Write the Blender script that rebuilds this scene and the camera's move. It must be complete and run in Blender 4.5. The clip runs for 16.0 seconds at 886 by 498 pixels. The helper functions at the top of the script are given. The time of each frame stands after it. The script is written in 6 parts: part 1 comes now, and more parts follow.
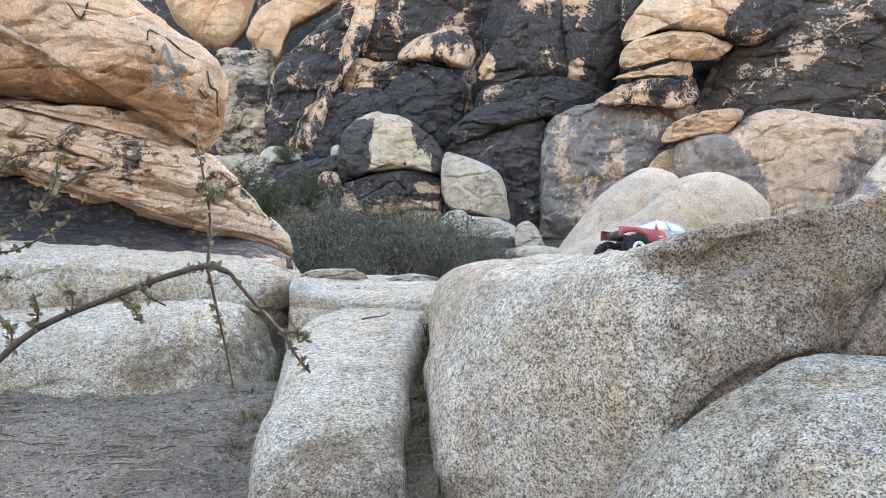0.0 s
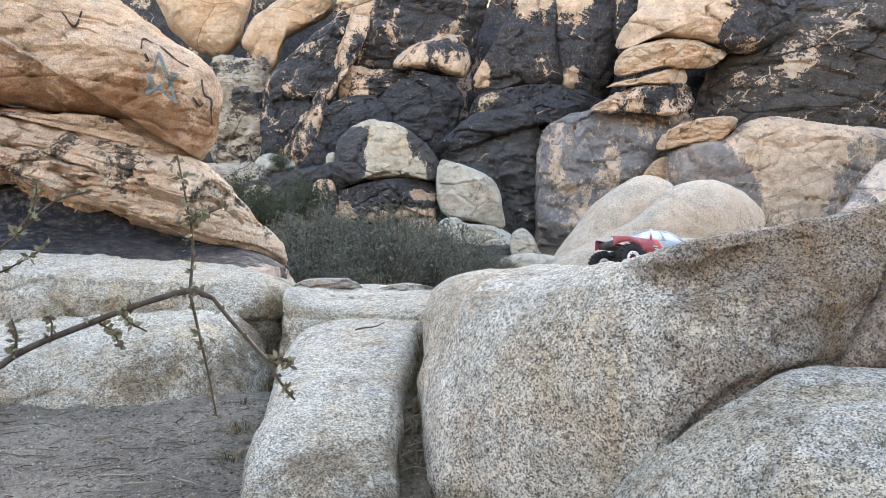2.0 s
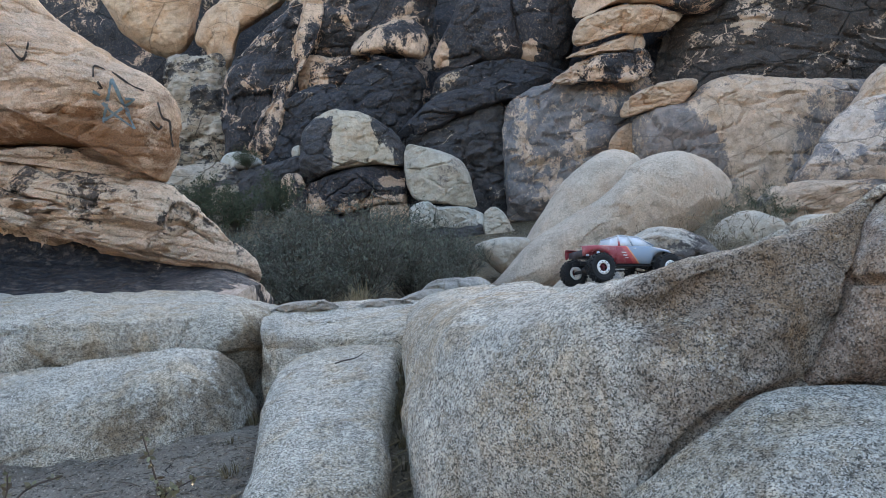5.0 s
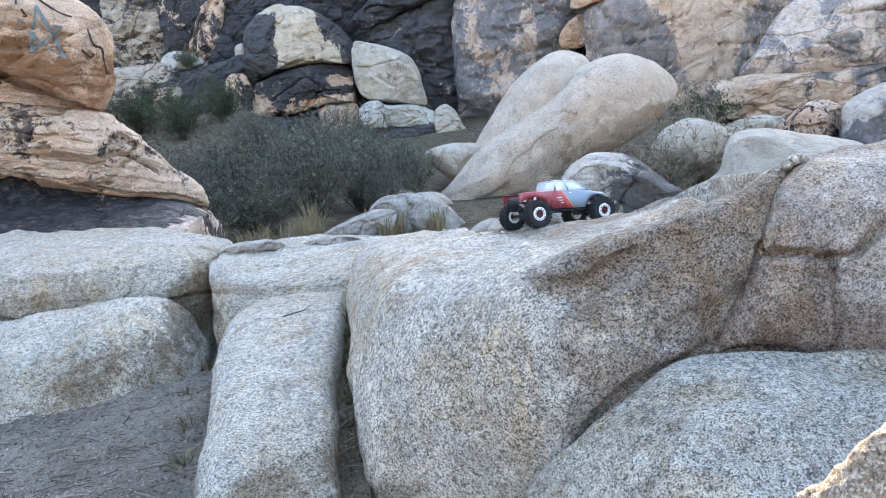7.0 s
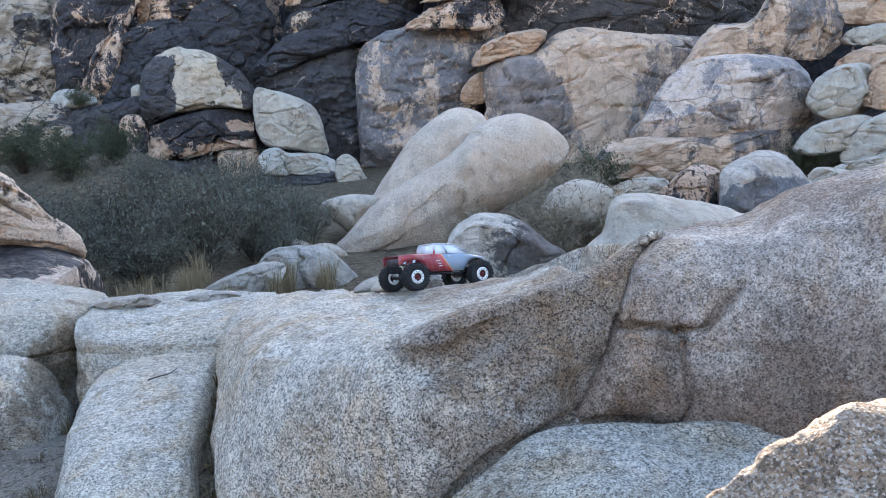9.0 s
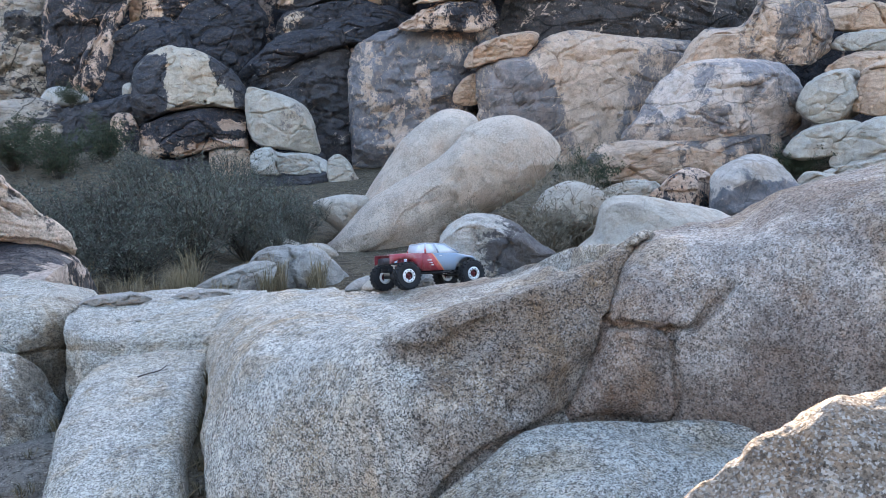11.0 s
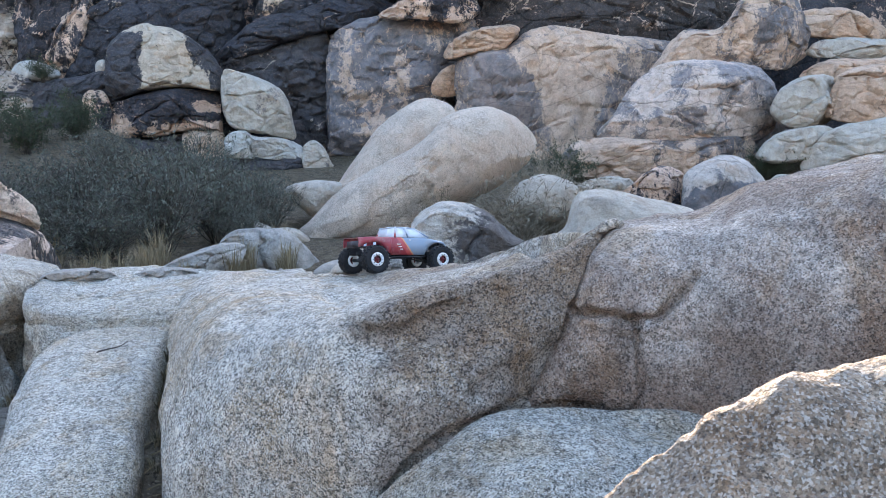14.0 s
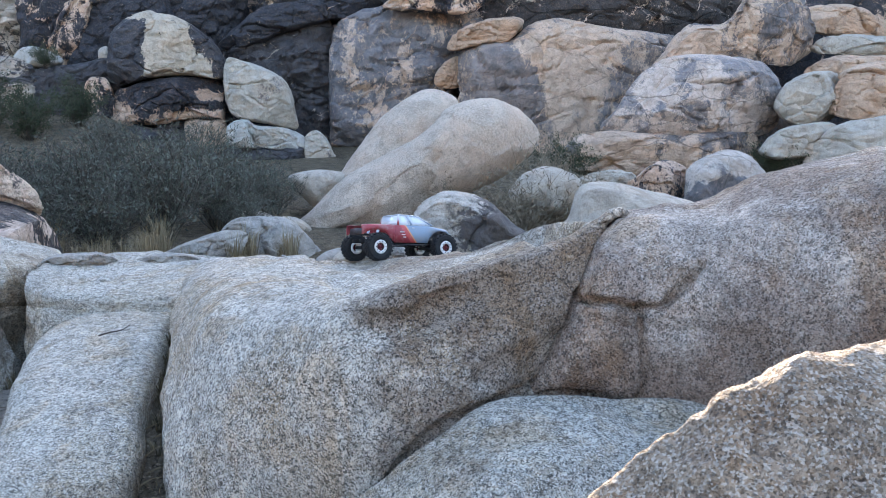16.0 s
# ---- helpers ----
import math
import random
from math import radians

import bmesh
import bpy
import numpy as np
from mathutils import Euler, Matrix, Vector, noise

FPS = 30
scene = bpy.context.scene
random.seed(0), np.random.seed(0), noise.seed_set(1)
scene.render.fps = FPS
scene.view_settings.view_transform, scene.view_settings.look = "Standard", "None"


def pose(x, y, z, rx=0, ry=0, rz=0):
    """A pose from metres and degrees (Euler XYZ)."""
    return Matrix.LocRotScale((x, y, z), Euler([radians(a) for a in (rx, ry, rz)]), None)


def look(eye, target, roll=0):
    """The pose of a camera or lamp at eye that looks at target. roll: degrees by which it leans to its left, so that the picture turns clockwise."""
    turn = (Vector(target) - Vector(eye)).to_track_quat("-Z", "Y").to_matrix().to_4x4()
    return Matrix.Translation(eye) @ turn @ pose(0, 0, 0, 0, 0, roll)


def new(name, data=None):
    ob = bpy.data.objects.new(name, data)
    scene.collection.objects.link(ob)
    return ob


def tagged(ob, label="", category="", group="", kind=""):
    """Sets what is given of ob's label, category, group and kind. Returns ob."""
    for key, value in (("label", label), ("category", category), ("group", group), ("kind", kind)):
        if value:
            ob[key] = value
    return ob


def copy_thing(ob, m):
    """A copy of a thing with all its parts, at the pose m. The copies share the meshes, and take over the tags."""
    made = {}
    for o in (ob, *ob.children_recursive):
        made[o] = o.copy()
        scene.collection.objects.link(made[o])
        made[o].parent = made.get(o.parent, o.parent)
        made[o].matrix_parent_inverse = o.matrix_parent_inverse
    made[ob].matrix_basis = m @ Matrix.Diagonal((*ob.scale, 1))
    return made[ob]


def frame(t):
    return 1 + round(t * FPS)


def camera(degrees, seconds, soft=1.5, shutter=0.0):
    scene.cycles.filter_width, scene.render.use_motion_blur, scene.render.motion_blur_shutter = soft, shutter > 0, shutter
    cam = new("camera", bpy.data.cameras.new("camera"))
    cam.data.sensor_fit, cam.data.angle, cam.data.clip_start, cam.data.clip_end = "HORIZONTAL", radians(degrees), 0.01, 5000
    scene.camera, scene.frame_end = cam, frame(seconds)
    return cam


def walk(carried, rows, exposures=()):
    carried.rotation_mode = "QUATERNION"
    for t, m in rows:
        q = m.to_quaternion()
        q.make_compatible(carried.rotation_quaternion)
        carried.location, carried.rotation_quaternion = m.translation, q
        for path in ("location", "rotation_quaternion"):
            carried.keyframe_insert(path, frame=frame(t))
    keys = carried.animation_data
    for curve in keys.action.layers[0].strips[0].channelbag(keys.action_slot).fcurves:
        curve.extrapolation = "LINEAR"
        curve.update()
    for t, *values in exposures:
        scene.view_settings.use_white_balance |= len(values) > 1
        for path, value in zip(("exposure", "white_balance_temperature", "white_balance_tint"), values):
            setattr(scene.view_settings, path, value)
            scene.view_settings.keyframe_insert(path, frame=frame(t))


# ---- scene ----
import itertools

cam = camera(57.72, 16.0, 0.6)
EYE = 0.75
ROWS = [
    (0.0, 0.0000, 0.0000, 0.0000, 0.00, 0.00, 0.00),
    (0.5, 0.0022, -0.0004, 0.0029, -0.10, 0.11, 0.08),
    (1.0, 0.0108, 0.0093, 0.0071, -0.28, 0.22, 0.17),
    (1.5, -0.0007, 0.0071, 0.0128, -0.38, 0.33, 0.18),
    (2.0, 0.0068, 0.0109, 0.0138, -0.32, 0.49, 0.05),
    (2.5, 0.0036, 0.0094, 0.0161, -0.41, 0.50, 0.17),
    (3.0, 0.0039, 0.0138, 0.0211, -0.51, 0.56, 0.37),
    (5.3, 0.0404, -0.0152, 0.2904, -2.81, -2.44, 6.04),
    (5.5, 0.0443, -0.0162, 0.3249, -3.47, -4.86, 6.70),
    (6.0, 0.0610, -0.0345, 0.4095, -4.65, -10.31, 6.87),
    (6.5, 0.0865, -0.0665, 0.4749, -4.94, -10.90, 6.40),
    (7.0, 0.1309, -0.0926, 0.5381, -5.41, -9.78, 6.23),
    (7.5, 0.1729, -0.0881, 0.5675, -6.56, -8.81, 5.80),
    (8.0, 0.2130, -0.1036, 0.5902, -8.59, -8.16, 4.98),
    (8.5, 0.2345, -0.1079, 0.5975, -10.52, -7.48, 4.40),
    (9.0, 0.2634, -0.0981, 0.5961, -12.00, -7.00, 4.16),
    (11.5, 0.2581, -0.1082, 0.5802, -12.69, -6.92, 3.52),
    (12.0, 0.2667, -0.1037, 0.5709, -12.85, -7.10, 3.13),
    (12.5, 0.2778, -0.0984, 0.5599, -13.30, -7.34, 2.59),
    (13.0, 0.2832, -0.0971, 0.5578, -13.75, -7.33, 2.22),
    (13.5, 0.2854, -0.0927, 0.5544, -14.07, -7.37, 1.92),
    (14.0, 0.2823, -0.0916, 0.5469, -14.18, -7.54, 1.46),
    (14.5, 0.2727, -0.0934, 0.5404, -14.14, -7.63, 0.98),
    (15.0, 0.2664, -0.0866, 0.5359, -14.02, -7.66, 0.72),
    (15.5, 0.2629, -0.0859, 0.5342, -13.95, -7.70, 0.66),
    (16.0, 0.2695, -0.0832, 0.5244, -14.05, -8.05, 0.71),
]
EXPOSURES = [(0.0, 3.25, 8150, 15), (3.0, 3.12, 8150, 15), (5.5, 2.4, 6950, 11), (6.0, 2.68, 7100, 11), (7.0, 3.15, 6850, 13), (9.0, 2.78, 6480, 14), (12.5, 2.78, 6480, 14), (16.0, 2.75, 6480, 14)]
walk(cam, [(t, pose(x, y, EYE + z, 90 + pitch, roll, yaw)) for t, x, y, z, yaw, pitch, roll in ROWS], EXPOSURES)

# ---- light: a low sun behind the cliff crest, open sky above ----
SUN_EL, SUN_AZ = radians(17.5), radians(25)
world = bpy.data.worlds.new("world")
scene.world = world
world.use_nodes = True
wn = world.node_tree
sky = wn.nodes.new("ShaderNodeTexSky")
sky.sky_type, sky.sun_disc, sky.sun_elevation, sky.sun_rotation = "NISHITA", False, SUN_EL, SUN_AZ
wn.links.new(sky.outputs[0], wn.nodes["Background"].inputs[0])
wn.nodes["Background"].inputs[1].default_value = 0.15
sun_data = bpy.data.lights.new("sun", "SUN")
sun_data.energy, sun_data.angle, sun_data.color = 3.5, radians(0.5), (1.0, 0.86, 0.68)
sun = new("sun", sun_data)
to_sun = Vector((math.sin(SUN_AZ) * math.cos(SUN_EL), math.cos(SUN_AZ) * math.cos(SUN_EL), math.sin(SUN_EL)))
sun.matrix_world = look(to_sun * 60, (0, 0, 0))


# ---- materials ----
class Nodes:
    def __init__(self, name):
        self.mat = bpy.data.materials.new(name)
        self.mat.use_nodes = True
        self.t = self.mat.node_tree
        self.bsdf = self.t.nodes["Principled BSDF"]

    def put(self, value, socket):
        if isinstance(value, bpy.types.NodeSocket):
            self.t.links.new(value, socket)
        elif isinstance(value, tuple) and len(value) == 3 and socket.type == "RGBA":
            socket.default_value = (*value, 1)
        else:
            socket.default_value = value

    def coords(self, stretch=(1, 1, 1), kind="Object"):
        c = self.t.nodes.new("ShaderNodeTexCoord")
        m = self.t.nodes.new("ShaderNodeMapping")
        m.inputs["Scale"].default_value = stretch
        self.t.links.new(c.outputs[kind], m.inputs[0])
        return m.outputs[0]

    def noise(self, scale, detail=5, rough=0.6, warp=0.0, at=None):
        n = self.t.nodes.new("ShaderNodeTexNoise")
        n.inputs["Scale"].default_value, n.inputs["Detail"].default_value = scale, detail
        n.inputs["Roughness"].default_value, n.inputs["Distortion"].default_value = rough, warp
        if at:
            self.t.links.new(at, n.inputs["Vector"])
        return n.outputs["Fac"]

    def voronoi(self, scale, feature="F1", at=None, rnd=1.0):
        n = self.t.nodes.new("ShaderNodeTexVoronoi")
        n.feature = feature
        n.inputs["Scale"].default_value, n.inputs["Randomness"].default_value = scale, rnd
        if at:
            self.t.links.new(at, n.inputs["Vector"])
        return n.outputs["Distance"], n.outputs.get("Color")

    def flakes(self, scale, at):
        """For each place the middle of the angular cell that it lies in."""
        n = self.t.nodes.new("ShaderNodeTexVoronoi")
        n.inputs["Scale"].default_value = scale
        self.t.links.new(at, n.inputs["Vector"])
        return n.outputs["Position"]

    def ramp(self, fac, lo, hi, a=0.0, b=1.0):
        n = self.t.nodes.new("ShaderNodeMapRange")
        n.interpolation_type = "SMOOTHSTEP"
        self.put(fac, n.inputs[0])
        for k, v in zip((1, 2, 3, 4), (lo, hi, a, b)):
            n.inputs[k].default_value = v
        return n.outputs[0]

    def math(self, op, a, b=0.0, c=0.0):
        n = self.t.nodes.new("ShaderNodeMath")
        n.operation = op
        for k, v in enumerate((a, b, c)):
            self.put(v, n.inputs[k])
        return n.outputs[0]

    def mix(self, fac, a, b, kind="MIX"):
        n = self.t.nodes.new("ShaderNodeMix")
        n.data_type, n.blend_type = "RGBA", kind
        self.put(fac, n.inputs[0])
        self.put(a, n.inputs[6])
        self.put(b, n.inputs[7])
        return n.outputs[2]

    def axes(self, vector):
        n = self.t.nodes.new("ShaderNodeSeparateXYZ")
        self.t.links.new(vector, n.inputs[0])
        return n.outputs

    def bump(self, height, strength, distance, under=None):
        n = self.t.nodes.new("ShaderNodeBump")
        n.inputs["Strength"].default_value, n.inputs["Distance"].default_value = strength, distance
        self.put(height, n.inputs["Height"])
        if under:
            self.t.links.new(under, n.inputs["Normal"])
        return n.outputs[0]

    def done(self, colour, rough=0.9, normal=None, metal=0.0, spec=0.3):
        self.put(colour, self.bsdf.inputs["Base Color"])
        self.put(rough, self.bsdf.inputs["Roughness"])
        self.bsdf.inputs["Metallic"].default_value = metal
        self.bsdf.inputs["Specular IOR Level"].default_value = spec
        if normal:
            self.t.links.new(normal, self.bsdf.inputs["Normal"])
        return self.mat


def granite(name, base, stain, varnish=0.0, coat=(0.019, 0.019, 0.024), size=1.0, grain=1.0, streak=2.0, cracks=0.5, patches=(), soft=0.03,
            place="Object", speck=1.0, strata=0.0, facet=0.0, tinted=False, crisp=0.0, scars=0.0):
    """Granite with speckle, rusty stains, dark desert varnish in flaking patches, joints. size: metres of the large
    pattern;
    varnish: share that is coated; patches: (x, z, half width, half height, weight) where the coat is thicker, has come
    off or stands in for shade;
    strata: thin level bands; facet: broken planes; tinted: the coat lets the grain through; crisp: grains with sharp
    borders;
    scars: how far the coat is worn off at edges and joints."""
    n = Nodes(name)
    at = n.coords()
    fresh, base, stain = base, tuple(c * 0.82 for c in base), tuple(c * 0.8 for c in stain)
    big = n.noise(0.7 / size, 5, 0.6, 0.4, at)
    mid = n.noise(3.1 / size, 6, 0.66, 0.2, at)
    blot = n.noise(9.0 / size, 5, 0.68, 0.5, at)
    fine = n.noise(42 * grain, 3, 0.7, 0, at)
    col = n.mix(n.ramp(mid, 0.40, 0.62), base, tuple(c * 0.78 for c in base))
    col = n.mix(n.ramp(big, 0.46, 0.62, 0, 0.85), col, stain)
    col = n.mix(n.ramp(n.noise(1.9 / size, 5, 0.6, 0.3, n.coords((1.3, 1.3, 0.9))), 0.54, 0.64, 0, 0.6), col, fresh)
    col = n.mix(n.ramp(blot, 0.56, 0.68, 0, 0.45), col, tuple(c * 0.5 for c in stain))
    normal = n.bump(n.math("ADD", mid, n.math("MULTIPLY", big, 0.6)), 1.0, (0.05 if crisp else 0.09) * size)
    if crisp:
        # weathered crust: streaks down the face, clustered dark mineral, pits with shade painted in, then single
        # crystals
        down = n.coords((1.3, 1.3, 0.45))
        col = n.mix(n.ramp(n.noise(5.0, 6, 0.65, 0.5, down), 0.52, 0.66, 0, 0.5), col, tuple(c * f for c, f in zip(stain, (0.80, 0.74, 0.64))))
        col = n.mix(n.ramp(n.noise(7.5, 7, 0.7, 0.4, down), 0.50, 0.36, 0, 0.55), col, n.mix(1.0, col, (0.62, 0.62, 0.62), "MULTIPLY"))
        lump = n.noise(44 * crisp, 4, 0.8, 0.3, at)
        col = n.mix(n.ramp(lump, 0.50, 0.60, 0, 0.62 * speck), col, n.mix(1.0, col, (0.36, 0.34, 0.32), "MULTIPLY"))
        col = n.mix(n.ramp(lump, 0.50, 0.40, 0, 0.6 * speck), col, n.mix(1.0, col, (1.32, 1.30, 1.26), "MULTIPLY"))
        bent = n.mix(0.6 / (62 * grain), at, n.noise(90 * grain, 2, 0.5, 0, at), "ADD")
        pick, pick2, pick3 = n.axes(n.voronoi(62 * grain, "F1", bent)[1])
        col = n.mix(n.ramp(pick2, 0.62, 0.68, 0, 0.62 * speck), col, (0.84, 0.80, 0.72))
        col = n.mix(n.ramp(pick3, 0.62, 0.68, 0, 0.8 * speck), col, n.mix(1.0, col, (0.46, 0.42, 0.38), "MULTIPLY"))
        dense = n.math("ADD", pick, n.math("MULTIPLY", n.math("SUBTRACT", lump, 0.5), -0.9))
        col = n.mix(n.ramp(dense, 0.20, 0.14, 0, speck), col, tuple(c * 0.12 for c in base))
        pits = n.ramp(n.noise(110 * crisp, 4, 0.7, 0.2, n.coords((1, 1, 1.6))), 0.57, 0.64)
        col = n.mix(n.math("MULTIPLY", pits, 0.65), col, tuple(c * 0.22 for c in stain))
        # rust and soot that have run down over the whole face
        col = n.mix(n.ramp(n.noise(3.2, 7, 0.68, 0.6, down), 0.50, 0.64, 0, 0.6), col, n.mix(1.0, col, (0.94, 0.78, 0.60), "MULTIPLY"))
        col = n.mix(n.ramp(n.noise(4.4, 7, 0.70, 0.5, n.coords((1, 1, 0.8))), 0.53, 0.64, 0, 0.5), col, n.mix(1.0, col, (0.66, 0.65, 0.66), "MULTIPLY"))
        normal = n.bump(n.math("SUBTRACT", lump, n.math("MULTIPLY", pits, 0.35)), 1.0, 0.02 / crisp, normal)
    else:
        grit = n.noise(95 * grain, 2, 0.6, 0, at)
        col = n.mix(n.ramp(fine, 0.53, 0.64, 0, 0.5 * speck), col, tuple(c * 0.4 for c in base))
        col = n.mix(n.ramp(grit, 0.56, 0.66, 0, 0.55 * speck), col, tuple(c * 0.3 for c in base))
        col = n.mix(n.ramp(fine, 0.46, 0.36, 0, 0.45 * speck), col, tuple(min(0.85, c * 1.35) for c in base))
    if strata:
        lay = n.noise(2.2 / size, 6, 0.7, 0.25, n.coords((0.35, 0.35, 5.0)))
        col = n.mix(n.ramp(lay, 0.56, 0.63, 0, strata), col, tuple(c * 0.3 for c in stain))
        normal = n.bump(n.ramp(lay, 0.35, 0.63, 1.0, 0.0), strata, 0.05 * size, normal)
    if facet:
        bent = n.mix(0.2, n.coords((1, 1, 0.7)), mid, "ADD")
        normal = n.bump(n.voronoi(1.1 / size, "F1", bent)[0], facet, 0.25 * size, normal)
        normal = n.bump(n.voronoi(4.5 / size, "F1", n.mix(0.12, n.coords((0.9, 0.9, 1.2)), blot, "ADD"))[0], min(1.0, 1.6 * facet), 0.06 * size, normal)
    rough = n.ramp(mid, 0.3, 0.7, 0.75, 0.95)
    if varnish > 0:
        flow = n.coords((1, 1, 1 / streak))
        broad = n.noise(0.8 / size, 6, 0.64, 0.7, flow)
        if not tinted:
            # the coat comes off in angular flakes
            torn = n.mix(0.35, flow, n.noise(3.0 / size, 5, 0.6, 0, at), "ADD")
            broad = n.math("ADD", n.math("MULTIPLY", broad, 0.62), n.math("ADD", n.math("MULTIPLY", n.noise(0.8 / size, 4, 0.6, 0.5, n.flakes(2.6 / size, torn)), 0.38),
                           n.math("MULTIPLY", n.math("SUBTRACT", n.noise(1.3 / size, 3, 0.6, 0.5, n.flakes(9 / size, torn)), 0.5), 0.30)))
        mask = n.math("ADD", broad, n.math("MULTIPLY", n.noise(5 / size, 6, 0.72, 0.5, flow), 0.4))
        mask = n.math("ADD", mask, n.math("MULTIPLY", n.math("SUBTRACT", n.noise(19 / size, 4, 0.7, 0.3, at), 0.5), 0.26))
        if patches:
            spot = at
            if place == "World":
                spot = n.t.nodes.new("ShaderNodeNewGeometry").outputs["Position"]
            x, y, z = n.axes(spot)
            ragged = n.math("ADD", n.math("MULTIPLY", n.math("SUBTRACT", n.noise(2.6 / size, 8, 0.7, 0.5, spot), 0.5), 2.6),
                            n.math("MULTIPLY", n.math("SUBTRACT", n.noise(11 / size, 6, 0.75, 0.3, spot), 0.5), 1.3))
            for px, pz, rx, rz, weight, *limit in patches:
                dx, dz = n.math("DIVIDE", n.math("SUBTRACT", x, px), rx), n.math("DIVIDE", n.math("SUBTRACT", z, pz), rz)
                d = n.math("SQRT", n.math("ADD", n.math("POWER", dx, 2.0), n.math("POWER", dz, 2.0)))
                over = n.ramp(n.math("ADD", d, ragged), 0.4, 1.5, weight, 0.0)
                if limit:
                    over = n.math("MULTIPLY", over, n.ramp(y, limit[0], limit[0] + 0.05, 1.0, 0.0))
                mask = n.math("ADD", mask, over)
        if scars:
            worn = n.t.nodes.new("ShaderNodeNewGeometry").outputs["Pointiness"]
            mask = n.math("SUBTRACT", mask, n.ramp(worn, 0.53, 0.62, 0, scars))
            vein, _ = n.voronoi(0.9 / size, "DISTANCE_TO_EDGE", n.mix(0.5, n.coords((0.8, 0.8, 1.2)), n.noise(2.1 / size, 6, 0.7, 0, at), "ADD"))
            mask = n.math("SUBTRACT", mask, n.math("MULTIPLY", n.ramp(vein, 0.014, 0.0, 0, 0.8 * scars), n.ramp(n.noise(1.7 / size, 3, 0.5, 0, at), 0.45, 0.6)))
        edge = 1.02 - 0.62 * varnish
        film = n.ramp(mask, edge - soft, edge + soft)
        if tinted:
            dark = n.mix(1.0, col, coat, "MULTIPLY")
        else:
            film = n.math("MULTIPLY", film, n.ramp(fine, 0.66, 0.5, 0.8, 1.0))
            dark = n.mix(n.ramp(mid, 0.40, 0.66), coat, tuple(c * f for c, f in zip(coat, (1.8, 1.65, 1.5))))
            dark = n.mix(n.ramp(blot, 0.5, 0.66, 0, 0.55), dark, tuple(c * f for c, f in zip(coat, (2.4, 2.1, 1.8))))
            dark = n.mix(n.ramp(n.noise(1.1 / size, 6, 0.7, 0.6, n.coords((2.2, 2.2, 0.5))), 0.55, 0.70, 0, 0.6), dark, tuple(c * 2.2 for c in coat))
            rough = n.mix(film, rough, n.ramp(blot, 0.35, 0.65, 0.42, 0.72))
            rim = n.math("MULTIPLY", n.ramp(mask, edge - 3 * soft, edge - soft), n.ramp(mask, edge + 0.4 * soft, edge - 0.4 * soft))
            col = n.mix(n.math("MULTIPLY", rim, 0.35), col, tuple(min(0.85, c * 1.25) for c in base))
            normal = n.bump(film, 0.5, 0.02 * size, normal)
        col = n.mix(film, col, dark)
    normal = n.bump(n.noise(11 / size, 6, 0.7, 0.3, at), 1.0, (0.02 if crisp else 0.035) * size, normal)
    if cracks:
        warped = n.mix(0.25, n.coords((0.6, 0.6, 1.5)), n.noise(1.2 / size, 5, 0.65, 0, at), "ADD")
        gap = n.ramp(n.voronoi(0.55 / size, "DISTANCE_TO_EDGE", warped)[0], 0.0, 0.01)
        small = n.ramp(n.voronoi(1.7 / size, "DISTANCE_TO_EDGE", n.mix(0.22, n.coords((0.7, 0.7, 1.3)), mid, "ADD"))[0], 0.0, 0.012)
        small = n.math("MAXIMUM", small, n.ramp(n.noise(1.0 / size, 3, 0.5, 0, at), 0.50, 0.44))
        gap = n.math("MINIMUM", gap, small)
        col = n.mix(n.ramp(gap, 0.0, 1.0, cracks * 0.8, 0.0), col, (0.02, 0.018, 0.016))
        normal = n.bump(gap, cracks, 0.06 * size, normal)
    if not crisp:
        normal = n.bump(fine, min(1.0, 0.8 * speck), 0.02 / grain, normal)
    return n.done(col, rough, normal)


NEAR = granite("near_granite", (0.79, 0.76, 0.665), (0.71, 0.625, 0.485), 0.3, (0.48, 0.42, 0.36), 0.6, 3.8, 1.2, 0.0,
               [(-1.15, 0.24, 0.45, 0.13, 0.2), (-0.95, 0.36, 0.14, 0.12, 0.4), (-0.30, 0.06, 0.24, 0.10, 0.20),
                (-0.4, 0.4, 0.4, 0.2, -0.2), (-2.0, 0.7, 1.2, 0.12, -0.2)], 0.12, "World", 0.85, tinted=True, crisp=1.0)
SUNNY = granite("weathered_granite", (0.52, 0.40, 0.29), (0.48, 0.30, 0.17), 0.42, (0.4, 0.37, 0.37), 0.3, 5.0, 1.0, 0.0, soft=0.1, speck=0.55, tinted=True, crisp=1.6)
# the four y-limited patches paint shade under the brow over its brown stain
LEDGE = granite("ledge_granite", (0.86, 0.80, 0.69), (0.80, 0.65, 0.47), 0.2, (0.52, 0.475, 0.455), 0.5, 3.4, 1.1, 0.0,
                [(0.72, 0.74, 0.14, 0.09, 0.4, 2.43), (0.92, 0.76, 0.2, 0.10, 0.42, 2.43), (1.17, 0.81, 0.2, 0.11, 0.42, 2.44), (1.42, 0.89, 0.2, 0.12, 0.42, 2.5),
                 (1.22, 0.50, 0.52, 0.42, 0.30), (0.85, 0.25, 0.25, 0.3, 0.2), (0.1, 0.3, 0.6, 0.6, -0.2), (0.44, 0.12, 0.3, 0.12, 0.2)], 0.22, "World", 0.85, tinted=True, crisp=1.0)
BROWN = granite("brown_granite", (0.80, 0.70, 0.61), (0.75, 0.58, 0.46), 0.48, (0.52, 0.465, 0.435), 0.45, 3.3, 1.1, 0.0,
                [(2.15, 1.12, 0.5, 0.16, 0.13), (1.6, 0.4, 0.4, 0.12, 0.2), (1.9, 0.6, 0.3, 0.2, 0.15)], 0.2, "World", 0.66, tinted=True, crisp=1.0)
